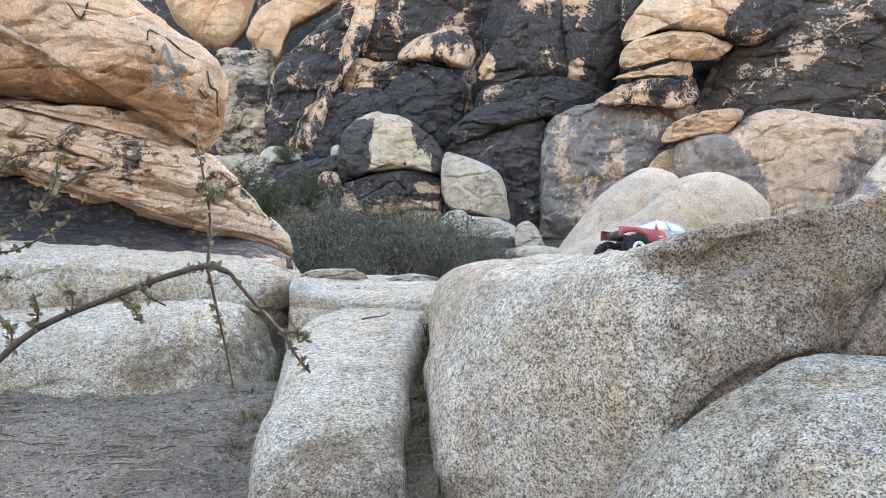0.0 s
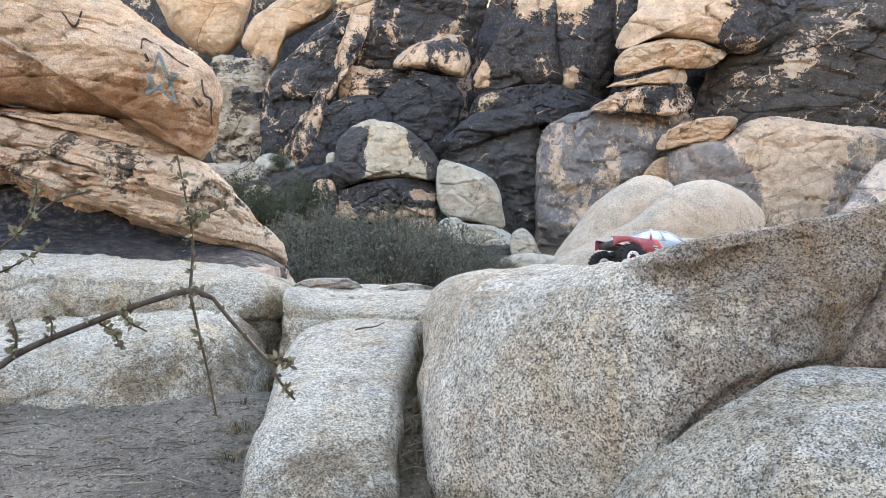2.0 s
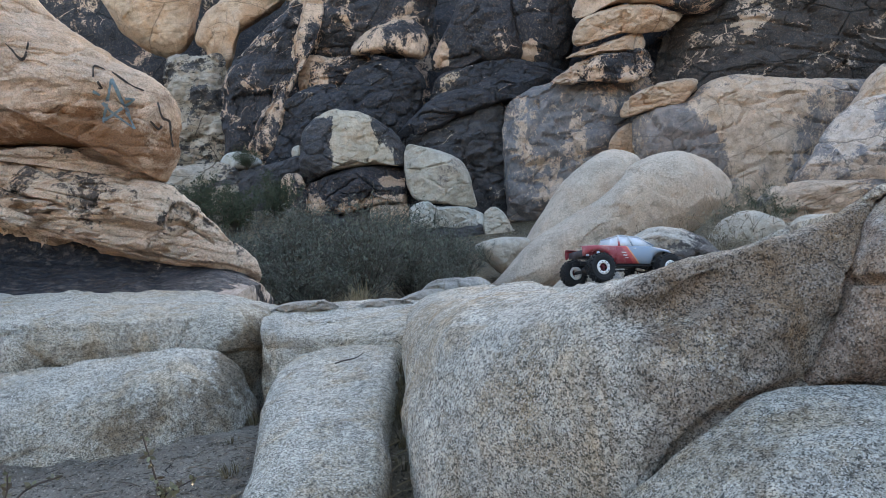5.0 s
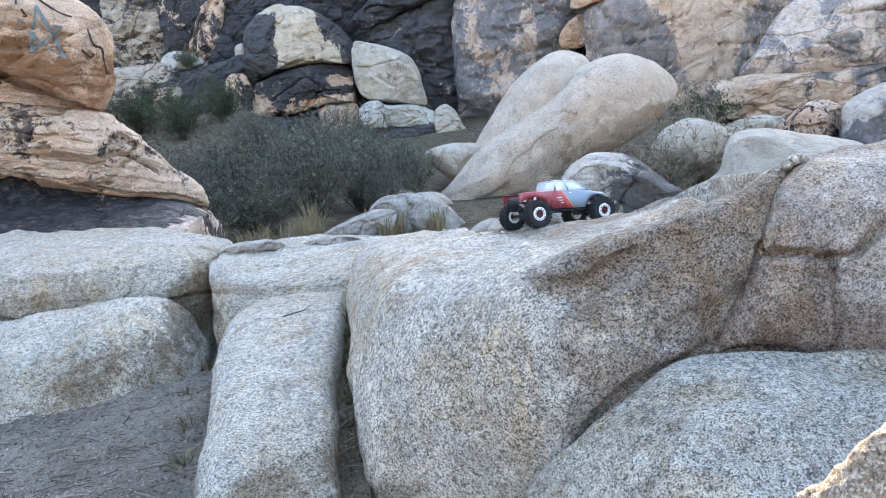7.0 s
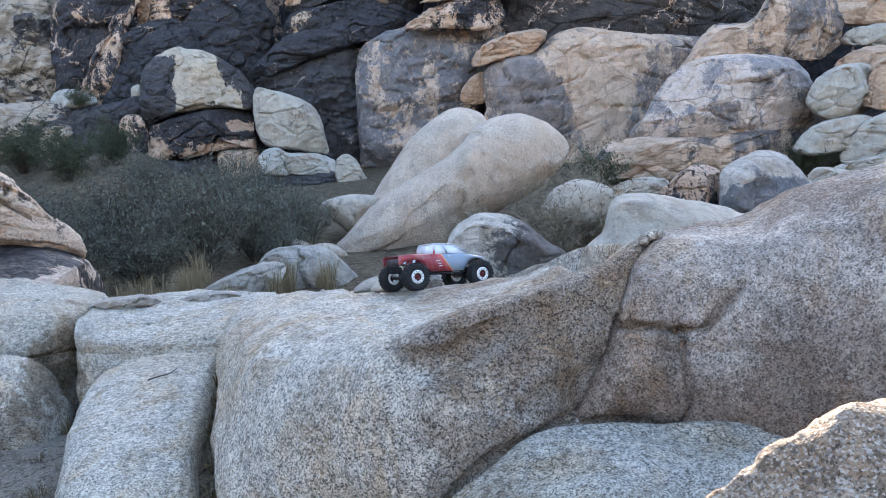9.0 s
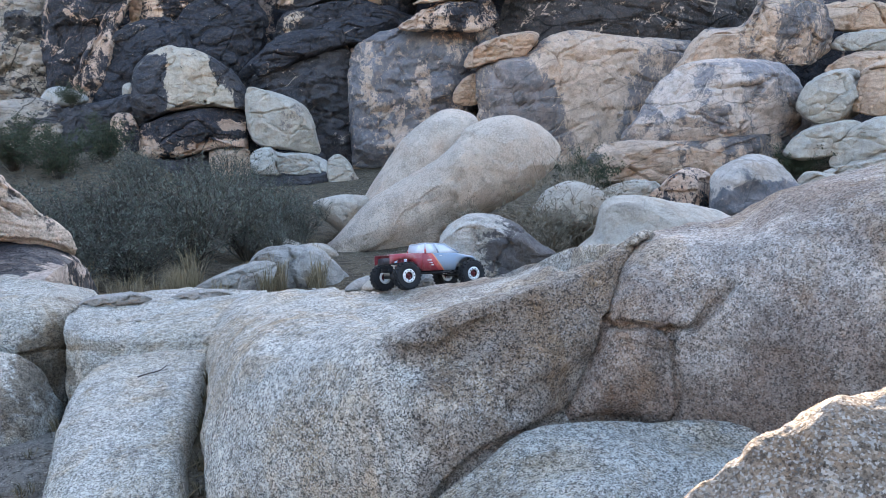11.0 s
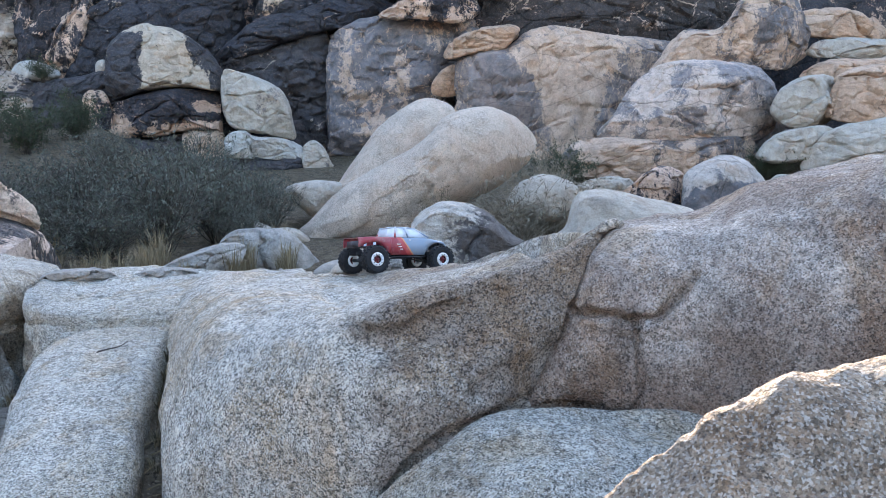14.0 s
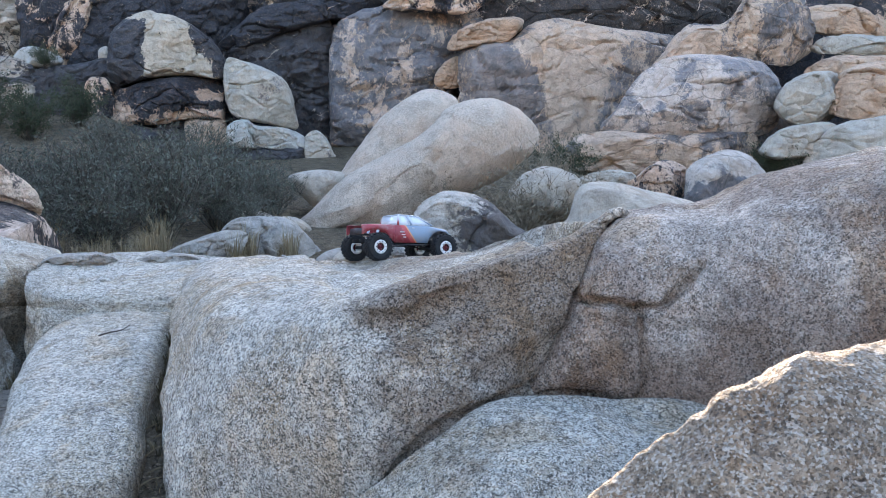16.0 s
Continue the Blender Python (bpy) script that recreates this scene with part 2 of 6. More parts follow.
TAN = granite("tan_granite", (0.74, 0.51, 0.355), (0.68, 0.40, 0.24), 0.1, size=1.4, grain=0.4, speck=0.5, strata=0.35, facet=0.2)
TANV = granite("tan_varnished_granite", (0.74, 0.51, 0.37), (0.66, 0.41, 0.26), 0.5, size=0.8, grain=0.4, speck=0.6, facet=0.2, scars=0.2)
TANG = granite("tan_grey_granite", (0.72, 0.51, 0.37), (0.66, 0.43, 0.27), 0.46, (0.11, 0.10, 0.10), 1.0, 0.4, soft=0.06, speck=0.6, strata=0.3, facet=0.2, scars=0.15)
VARN = granite("varnished_granite", (0.74, 0.51, 0.37), (0.64, 0.39, 0.25), 0.64, (0.023, 0.023, 0.028), size=1.1, grain=0.4, facet=0.3, cracks=0.9, scars=0.22)
DARK = granite("dark_varnished_granite", (0.66, 0.48, 0.34), (0.58, 0.37, 0.23), 0.8, (0.021, 0.022, 0.028), size=1.1, grain=0.5, facet=0.3, cracks=0.9, scars=0.25)
DARKG = granite("dark_grey_granite", (0.50, 0.42, 0.34), (0.46, 0.34, 0.24), 0.76, (0.04, 0.039, 0.044), 0.9, 0.5, facet=0.3, cracks=0.9, scars=0.25)
FLAKE = granite("flaking_granite", (0.68, 0.50, 0.38), (0.60, 0.40, 0.28), 0.6, (0.125, 0.12, 0.127), 0.55, 0.4, 1.3, speck=0.7, facet=0.2, scars=0.2)
PALE = granite("pale_granite", (0.56, 0.49, 0.40), (0.52, 0.40, 0.29), 0.3, (0.14, 0.125, 0.12), 0.7, 1.6, cracks=0.15, soft=0.06, speck=0.6, facet=0.2)
WHITE = granite("white_granite", (0.60, 0.56, 0.49), (0.54, 0.45, 0.35), 0.2, (0.2, 0.19, 0.18), 0.8, 1.2, cracks=0.2, soft=0.06, speck=0.6)
PINK = granite("pinkish_granite", (0.74, 0.60, 0.47), (0.70, 0.50, 0.36), 0.2, (0.25, 0.21, 0.18), 1.0, 1.1, cracks=0.0, soft=0.08, speck=1.2, facet=0.2)
GREYR = granite("grey_granite", (0.42, 0.39, 0.345), (0.42, 0.34, 0.265), 0.3, (0.1, 0.095, 0.1), 0.6, 1.0, cracks=0.3, soft=0.06, speck=0.7)
PATCHY = granite("patched_granite", (0.56, 0.51, 0.44), (0.52, 0.42, 0.30), 0.3, (0.25, 0.25, 0.28), 0.5, 1.6, 1.0, 0.0, [(0.22, 0.02, 0.34, 0.32, 0.5)], 0.1, speck=0.8, tinted=True)
EGG = granite("dome_granite", (0.60, 0.49, 0.37), (0.58, 0.43, 0.3), 0.56, (0.030, 0.029, 0.033), 0.8, 0.5, 1.9, 0.0,
              [(0.25, -0.1, 0.62, 0.8, -0.42), (-0.35, 0.92, 0.8, 0.22, -0.4), (-0.95, -0.2, 0.52, 0.85, 0.4), (0.85, 0.25, 0.35, 0.5, 0.22), (1.2, -0.3, 0.25, 0.5, 0.1)], speck=0.5)
TANP = granite("tan_block_granite", (0.68, 0.50, 0.37), (0.60, 0.41, 0.27), 0.2, (0.16, 0.13, 0.12), 0.6, 0.5, speck=0.4, facet=0.3, cracks=0.4)
# patches: weathered brown belly with underside shade painted in, lighter lit top
OCHRE = granite("ochre_granite", (0.92, 0.64, 0.46), (0.82, 0.51, 0.31), 0.30, (0.5, 0.38, 0.29), 0.8, 1.9, 1.0, 0.2,
                [(-0.9, -0.35, 1.3, 0.32, 0.4), (1.6, -1.0, 0.6, 0.25, 0.4), (0.4, -0.75, 0.6, 0.15, 0.35), (0.9, 0.2, 0.8, 0.5, -0.2)], 0.14, speck=1.2, strata=0.15, facet=0.5, tinted=True)
OCHRED = granite("stained_ochre_granite", (0.92, 0.67, 0.50), (0.76, 0.47, 0.30), 0.36, (0.06, 0.05, 0.045), 0.6, 1.9, 1.0, 0.25, soft=0.04, speck=1.2, strata=0.2, facet=0.5, scars=0.15)


LAYERG = granite("layered_grey_granite", (0.60, 0.49, 0.39), (0.52, 0.39, 0.28), 0.46, (0.05, 0.046, 0.048), 0.9, 0.5, 0.6, speck=0.5, strata=0.6, facet=0.3, cracks=0.8)
BROWNV = granite("brown_varnished_granite", (0.66, 0.48, 0.36), (0.58, 0.38, 0.25), 0.70, (0.034, 0.029, 0.028), 1.3, 0.5, 0.7, speck=0.5, strata=0.4, facet=0.3, cracks=0.9, scars=0.25)
FLAKEL = granite("grey_flaking_granite", (0.72, 0.56, 0.45), (0.64, 0.45, 0.33), 0.52, (0.17, 0.155, 0.155), 0.7, 0.4, 1.2, soft=0.06, speck=0.5, facet=0.2, scars=0.15)


def scarred(name, share, patches, tan=(0.74, 0.51, 0.37), coat=(0.022, 0.022, 0.027), soft=0.03):
    """Varnished granite whose coat has come off, lies thick or stands in for shade, at given places of one block."""
    return granite(name, tan, tuple(c * f for c, f in zip(tan, (0.87, 0.78, 0.68))), share, coat, 1.1, 0.4, patches=patches, soft=soft, facet=0.3, cracks=0.35, scars=0.2, speck=0.55)


SCAR_A = scarred("scarred_granite", 0.78, [(0.63, 1.26, 0.40, 1.03, -0.5), (0.17, 0.34, 0.29, 0.57, -0.25), (-1.09, -1.26, 0.29, 0.46, -0.45)])
SCAR_C = scarred("banded_granite", 0.74, [(0.57, -0.57, 0.80, 0.34, -0.5), (-1.03, -0.46, 0.34, 0.34, -0.4), (1.03, 0.11, 0.46, 0.17, -0.35)])
SCAR_D = scarred("dark_layer_granite", 0.82, [(1.6, -0.1, 0.3, 0.3, -0.3), (-0.6, -0.25, 0.4, 0.1, -0.4)], (0.66, 0.52, 0.42), (0.013, 0.014, 0.018))
# dark low patch paints the shade of a hollow, pale patch the lit top
HOLLOW_SHADE = scarred("hollow_shade_granite", 0.5, [(0.0, -0.2, 0.9, 0.32, 0.35), (0.0, 0.45, 0.7, 0.25, -0.4)], (0.62, 0.53, 0.45), (0.12, 0.12, 0.13), 0.06)
SCAR_B = scarred("jointed_granite", 0.78, [(-0.69, 1.26, 0.46, 0.92, -0.5), (-0.92, -1.38, 0.34, 0.34, -0.4)])
STACK = scarred("capped_granite", 0.5, [(-1.26, 0.00, 1.38, 1.03, -0.45), (1.72, -0.11, 1.03, 0.92, 0.45), (0.23, -0.57, 0.57, 0.34, 0.2)])
TANW = scarred("stained_wall_granite", 0.54, [(-3.91, 0.23, 0.57, 0.69, 0.45), (2.18, 1.03, 1.38, 0.40, 0.4), (-2.07, 1.15, 1.15, 0.69, -0.3), (0.69, -0.34, 1.03, 0.40, 0.25)], (0.72, 0.51, 0.37), (0.15, 0.13, 0.125), 0.06)


def soil(name, base, dark, beyond=None):
    n = Nodes(name)
    at = n.coords()
    mid, fine, cell = n.noise(2.3, 6, 0.65, 0.2, at), n.noise(45, 5, 0.8, 0, at), n.voronoi(60, "F1", at)[0]
    col = n.mix(n.ramp(mid, 0.35, 0.68), base, dark)
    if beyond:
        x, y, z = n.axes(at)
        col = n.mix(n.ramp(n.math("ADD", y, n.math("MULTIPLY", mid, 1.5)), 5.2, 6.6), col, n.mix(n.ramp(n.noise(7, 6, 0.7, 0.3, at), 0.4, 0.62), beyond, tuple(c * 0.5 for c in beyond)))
    col = n.mix(n.ramp(n.noise(20, 6, 0.75, 0.4, at), 0.56, 0.64, 0, 0.55), col, tuple(c * 0.5 for c in dark))
    col = n.mix(n.ramp(n.noise(75, 3, 0.7, 0, at), 0.58, 0.66, 0, 0.8), col, tuple(min(1, c * 1.9) for c in base))
    col = n.mix(n.ramp(fine, 0.53, 0.62, 0, 0.85), col, tuple(c * 0.3 for c in dark))
    col = n.mix(n.ramp(cell, 0.2, 0.05, 0, 0.35), col, tuple(min(1, c * 1.5) for c in base))
    normal = n.bump(n.noise(11, 7, 0.75, 0.2, at), 1.0, 0.09)
    return n.done(col, 0.97, n.bump(n.math("ADD", fine, cell), 1.0, 0.014, normal), spec=0.1)


def plain(name, colour, rough=0.6, metal=0.0, vary=0.25, scale=20, spec=0.3, bump=0.1):
    n = Nodes(name)
    f = n.noise(scale, 5, 0.65, 0, n.coords())
    col = n.mix(n.ramp(f, 0.35, 0.7), colour, tuple(c * (1 - vary) for c in colour))
    return n.done(col, n.ramp(f, 0.3, 0.7, max(0.02, rough - 0.08), min(1, rough + 0.08)), n.bump(f, bump, 0.003), metal, spec)


def leafy(name, a, b):
    """Leaves and stems that differ from one to the next."""
    n = Nodes(name)
    g = n.t.nodes.new("ShaderNodeNewGeometry")
    f = g.outputs["Random Per Island"]
    return n.done(n.mix(f, a, b), 0.75, spec=0.2)


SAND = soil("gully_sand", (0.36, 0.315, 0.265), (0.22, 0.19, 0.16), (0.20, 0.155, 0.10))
HILL = soil("hill_sand", (0.42, 0.33, 0.23), (0.32, 0.24, 0.16))
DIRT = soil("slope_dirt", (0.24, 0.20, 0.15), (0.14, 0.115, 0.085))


# ---- builders ----
def fractal(p, octaves=4, gain=0.5):
    total, amp = 0.0, 1.0
    for _ in range(octaves):
        total += amp * noise.noise(p)
        p, amp = p * 2.03, amp * gain
    return total


def mesh_object(name, bm, material, at=(0, 0, 0), smooth=True, crease=0):
    me = bpy.data.meshes.new(name)
    bm.normal_update()
    bm.to_mesh(me)
    bm.free()
    for p in me.polygons:
        p.use_smooth = smooth
    if crease:
        me.set_sharp_from_angle(angle=radians(crease))
    me.materials.append(material)
    ob = new(name, me)
    ob.location = at
    return ob


def part(name, bm, material, parent, label="", smooth=True):
    ob = mesh_object(name, bm, material, smooth=smooth)
    ob.parent = parent
    return tagged(ob, label)


def smooth_line(points, steps, closed=False):
    """A Catmull-Rom line through the points."""
    out, n = [], len(points)
    for i in range(n if closed else n - 1):
        if closed:
            a, b, c, d = (points[(i + k) % n] for k in (-1, 0, 1, 2))
        else:
            b, c = points[i], points[i + 1]
            a = points[i - 1] if i else b * 2 - c
            d = points[i + 2] if i + 2 < n else c * 2 - b
        for k in range(steps):
            t = k / steps
            out.append(0.5 * (2 * b + (c - a) * t + (2 * a - 5 * b + 4 * c - d) * t * t + (3 * b - a - 3 * c + d) * t**3))
    if not closed:
        out.append(points[-1])
    return out


def chisel(bm, rng, count, keep):
    """Splits flat faces off the front of a rock."""
    for _ in range(count):
        d = Vector((rng.gauss(0, 0.55), -1, rng.gauss(0, 0.5))).normalized()
        reach = max(v.co.dot(d) for v in bm.verts) * rng.uniform(keep, keep + 0.14)
        for v in bm.verts:
            over = v.co.dot(d) - reach
            if over > 0:
                v.co -= d * over * 0.9


def roughen(bm, amount, size, seed, octaves=5, chip=0.0, rim=1.0):
    """Moves the vertices along their normals: broad swells, ledges and small knocks."""
    bm.normal_update()
    off = Vector((seed * 7.31, seed * 3.77, seed * 5.13))
    moves = []
    for v in bm.verts:
        q = v.co / size + off
        d = fractal(q, octaves, 0.52)
        if chip:
            r = fractal(Vector((q.x * 1.3, q.y * 1.3, q.z * 2.6)) + off, 3)
            d += chip * (abs(r) - 0.35)
        moves.append(d * amount)
    for v, d in zip(bm.verts, moves):
        v.co += Vector((v.normal.x * rim, v.normal.y, v.normal.z * rim)) * d


def groove(bm, line, width, depth):
    """Presses a crack into the front of a rock along a line of (x, z), wavering and uneven in depth."""
    bm.normal_update()
    legs = [(a, b) for a, b in zip(line, line[1:])]
    moves = []
    for v in bm.verts:
        if v.normal.y > 0.3:
            continue
        q = Vector((v.co.x, 0, v.co.z))
        q += 0.6 * width * Vector((noise.noise(q / width * 0.13), 0, noise.noise(q / width * 0.13 + Vector((9, 9, 9)))))
        best = 1e9
        for a, b in legs:
            e = b - a
            t = min(1, max(0, (q - a).dot(e) / max(1e-9, e.length_squared)))
            best = min(best, (q - a - e * t).length)
        if best < width:
            moves.append((v, depth * (1 - (best / width) ** 2) * (0.7 + 0.5 * noise.noise(q * 3))))
    for v, d in moves:
        v.co -= v.normal * d


def fracture(bm, size, amount, seed, shape=(1, 1, 1), gap=0.0):
    """Breaks the surface into tilted blocks with steps and joints between them."""
    bm.normal_update()
    off, half = Vector((seed * 2.7, seed * 9.1, seed * 4.3)), Vector((0.5, 0.5, 0.5))
    moves = []
    for v in bm.verts:
        q = Vector((v.co.x * shape[0], v.co.y * shape[1], v.co.z * shape[2])) / size + off
        q += 0.22 * noise.noise_vector(q * 1.7) + 0.06 * noise.noise_vector(q * 6)
        far, cores = noise.voronoi(q)
        c = cores[0]
        r = noise.cell_vector(c * 31.7)
        d = (r.x - 0.5) + 0.9 * (q - c).dot(noise.cell_vector(c * 57.1 + half) - half)
        edge = far[1] - far[0]
        if gap and edge < 0.1:
            d -= gap * (1 - edge / 0.1)
        moves.append(d * amount)
    for v, d in zip(bm.verts, moves):
        v.co += Vector((v.normal.x * 0.4, v.normal.y, v.normal.z * 0.4)) * d


def terraces(bm, tall, amount, seed, tilt):
    """Breaks the front of a rock into uneven layers, each undercut at its foot and snapped off here and there along its length."""
    bm.normal_update()
    off = Vector((seed * 1.9, seed * 6.7, seed * 3.1))
    moves = []
    for v in bm.verts:
        if v.normal.y > 0.35 or v.normal.z < -0.3:
            continue
        q = v.co * 0.9 + off
        h = (v.co.z + tilt * v.co.x) / tall + 0.7 * noise.noise(q) + 0.25 * noise.noise(q * 4)
        k = math.floor(h)
        f = h - k
        reach = noise.cell(Vector((k * 3.7 + 0.5, math.floor(v.co.x / (tall * 3.5) + 2 * noise.cell(Vector((k + 0.5, seed + 0.5, 0.5))) + 0.8 * noise.noise(q * 2)) + 0.5, seed + 0.5)))
        d = 0.5 * reach + 0.25 * f
        if f < 0.2:
            d -= 0.9 * (1 - f / 0.2)
        moves.append((v, d * amount))
    for v, d in moves:
        v.co += Vector((v.normal.x * 0.3, v.normal.y, v.normal.z * 0.3)) * d


SEED = [0]


def boulder(name, label, at, outline, front, back, p, rough, material, lean=0.0, cracks=(), dense=1, layered=0.0):
    """A rock with the given rim (x, z about its middle), swelling front and back of it."""
    SEED[0] += 1
    big = max(abs(x) for x, z in outline) > 1.3
    n = 64 * dense if dense > 1 else (124 if big else 76)
    line = smooth_line([Vector((x, 0, z)) for x, z in outline], 24, True)
    run = list(itertools.accumulate([0.0] + [(b - a).length for a, b in zip(line, line[1:] + line[:1])]))
    rim, k = [], 0
    for step in range(4 * n):
        want = run[-1] * step / (4 * n)
        while run[k + 1] < want:
            k += 1
        rim.append(line[k].lerp(line[(k + 1) % len(line)], (want - run[k]) / max(1e-9, run[k + 1] - run[k])))
    mid = sum(rim, Vector()) / len(rim)
    bm = bmesh.new()
    size = max(max(abs(v.x) for v in rim), max(abs(v.z) for v in rim))
    axis = Vector((at[0] / at[1], 1, (at[2] - 1) / at[1]))

    def spot(r, f, depth):
        s = math.sin(f * math.pi / 2)
        return mid + (r - mid) * s + axis * depth * max(0.0, 1 - s**p) ** (1 / p) + Vector((0, lean * (r.z - mid.z) * s, 0))

    grid, edge = [], [None] * (4 * n)
    for i in range(n + 1):
        row = []
        for j in range(n + 1):
            u, v = 2 * i / n - 1, 2 * j / n - 1
            f = max(abs(u), abs(v))
            if f < 1e-6:
                row.append(bm.verts.new(mid - axis * front))
                continue
            a, b = u / f, v / f
            turn = (b + 1) / 2 if a > 0.999999 else 1 + (1 - a) / 2 if b > 0.999999 else 2 + (1 - b) / 2 if a < -0.999999 else 3 + (a + 1) / 2
            k = int(turn * n + 1e-6)
            r = rim[k % (4 * n)].lerp(rim[(k + 1) % (4 * n)], min(1, max(0, turn * n - k)))
            vert = bm.verts.new(spot(r, f, -front))
            row.append(vert)
            if f > 1 - 1e-6:
                edge[round(turn * n) % (4 * n)] = vert
        grid.append(row)
    if layered:
        # rounds off the ridges that run from the corners of the rim to the middle
        deep = np.array([[v.co.y for v in row] for row in grid])
        for _ in range(4000):
            deep[1:-1, 1:-1] = (deep[:-2, 1:-1] + deep[2:, 1:-1] + deep[1:-1, :-2] + deep[1:-1, 2:]) / 4
        for row, depths in zip(grid, deep):
            for v, y in zip(row, depths):
                v.co.y = y
    for a, b in zip(grid, grid[1:]):
        for k in range(n):
            bm.faces.new((a[k], a[k + 1], b[k + 1], b[k]))
    outer = edge
    for k in range(6, 0, -1):
        inner = [bm.verts.new(spot(r, k / 7, back)) for r in rim]
        for i in range(4 * n):
            j = (i + 1) % (4 * n)
            bm.faces.new((outer[i], outer[j], inner[j], inner[i]))
        outer = inner
    tip = bm.verts.new(mid + axis * back)
    for i in range(4 * n):
        bm.faces.new((tip, outer[i], outer[(i + 1) % (4 * n)]))
    bmesh.ops.recalc_face_normals(bm, faces=bm.faces)
    if (p > 2.5 or rough > 0.04) and not layered:
        chisel(bm, random.Random(SEED[0]), 6 if p > 2.7 else 2, 0.76 if p > 2.7 else 0.88)
    roughen(bm, 1.5 * rough * min(size, 2.0), size * 0.55, SEED[0], 6, 1.0 if p > 2.7 else 0.3, 0.35)
    if layered:
        terraces(bm, 0.30, 0.13 * layered, SEED[0], 0.27)
        terraces(bm, 0.085, 0.03 * layered, SEED[0] + 2, 0.27)
        fracture(bm, 0.5, 0.05, SEED[0], (0.5, 0.6, 1.5), 0.5)
        fracture(bm, 0.13, 0.016, SEED[0] + 3, (0.7, 0.7, 1.3), 0.4)
    elif p <= 2.7:
        fracture(bm, size * 0.7, size * 0.035, SEED[0], (0.8, 0.8, 1.0), 0.0)
        fracture(bm, size * 0.2, size * 0.012, SEED[0] + 5, (0.9, 0.9, 1.1), 0.15)
    else:
        step = min(size, 1.5)
        fracture(bm, step * 0.8, step * 0.10, SEED[0], (0.75, 0.8, 1.2), 0.5)
        fracture(bm, step * 0.3, step * 0.026, SEED[0] + 5, (0.8, 0.8, 1.2), 0.5)
        fracture(bm, step * 0.11, step * 0.009, SEED[0] + 8, (0.8, 0.8, 1.2), 0.4)
    for line, width, depth in cracks:
        groove(bm, [Vector((x, 0, z)) for x, z in line], width, depth)
    ob = mesh_object(name, bm, material, at, crease=34 if p > 2.7 else 0)
    return tagged(ob, label, "rock", "rocks of the canyon")


def sec(x, *yz):
    """A cross-section of a long rock: its place along x and its line of (y, z) from the foot in front over the top to the back."""
    return [Vector((x, yz[i], yz[i + 1])) for i in range(0, len(yz), 2)]


def loft(name, label, sections, material, rough=0.03, size=0.5, along=16, across=12, chip=0.2, cracks=(), blocky=0.0):
    """A long rock through the cross-sections, closed below and at its ends."""
    SEED[0] += 1
    lines = [smooth_line(s, across) for s in sections]
    rows = list(zip(*[smooth_line(list(col), along) for col in zip(*lines)]))
    middle = sum((v for r in rows for v in r), Vector()) / (len(rows) * len(rows[0]))
    bm = bmesh.new()
    grid = [[bm.verts.new(v - middle) for v in r] for r in rows]
    for a, b in zip(grid, grid[1:]):
        for i in range(len(a) - 1):
            bm.faces.new((a[i], b[i], b[i + 1], a[i + 1]))
        bm.faces.new((a[-1], b[-1], b[0], a[0]))
    for end, turn in ((grid[0], 1), (grid[-1], -1)):
        c = bm.verts.new(sum((v.co for v in end), Vector()) / len(end))
        for i in range(len(end)):
            bm.faces.new((c, end[i], end[(i + 1) % len(end)])[::turn])
    bmesh.ops.recalc_face_normals(bm, faces=bm.faces)
    roughen(bm, rough, size, SEED[0], 6, chip)
    if blocky:
        fracture(bm, 0.55, 0.06 * blocky, SEED[0], (0.7, 0.8, 1.3), 0.6)
        fracture(bm, 0.16, 0.016 * blocky, SEED[0] + 7, (0.8, 0.8, 1.2), 0.6)
    for line, width, depth in cracks:
        groove(bm, [Vector((x - middle.x, 0, z - middle.z)) for x, z in line], width, depth)
    ob = mesh_object(name, bm, material, middle)
    return tagged(ob, label, "rock", "rocks of the canyon")


# ---- ground ----
def ground_height(x, y):
    z = -0.13 + 0.2 * min(1, max(-0.9, y - 2.7)) + 0.04 * min(1, max(0, (y - 4.6) / 1.6))
    bank = min(1, max(0, (-1.2 - x) / 1.6))
    return z + (0.085 + 0.145 * bank) * max(0, min(y, 18) - 11.5) + 0.1 * max(0, min(y, 34) - 18)


def lattice(lo, hi, fine_lo, fine_hi, step, grow):
    v, out = fine_lo, []
    while v < fine_hi:
        out.append(v)
        v += step
    s, a = step, fine_hi
    while a < hi:
        out.append(a)
        s *= grow
        a += s
    out.append(hi)
    s, a = step, fine_lo
    while a > lo:
        s *= grow
        a -= s
        out.insert(0, max(a, lo))
    return out


def ground_surface(x, y):
    """The height of the sand with its swells and trodden lumps."""
    z = ground_height(x, y)
    if -12 < x < 14 and -8 < y < 30:
        q = Vector((x, y, 0))
        z += 0.05 * fractal(q * 0.8, 3) + 0.02 * fractal(q * 4, 3)
        if -4 < x < 1 and 1.5 < y < 4.5:
            z += 0.02 * fractal(Vector((x * 5, y * 9, 2)), 4, 0.6)
    return z


def build_ground():
    bm = bmesh.new()
    xs, ys = lattice(-1500, 1500, -4, 3, 0.03, 1.3), lattice(-1500, 1500, 1, 5, 0.03, 1.15)
    rows = []
    for y in ys:
        row = []
        for x in xs:
            row.append(bm.verts.new((x, y, ground_surface(x, y))))
        rows.append(row)
    for a, b in zip(rows, rows[1:]):
        for i in range(len(a) - 1):
            bm.faces.new((a[i], a[i + 1], b[i + 1], b[i]))
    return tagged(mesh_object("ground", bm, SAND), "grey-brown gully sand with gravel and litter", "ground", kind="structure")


build_ground()


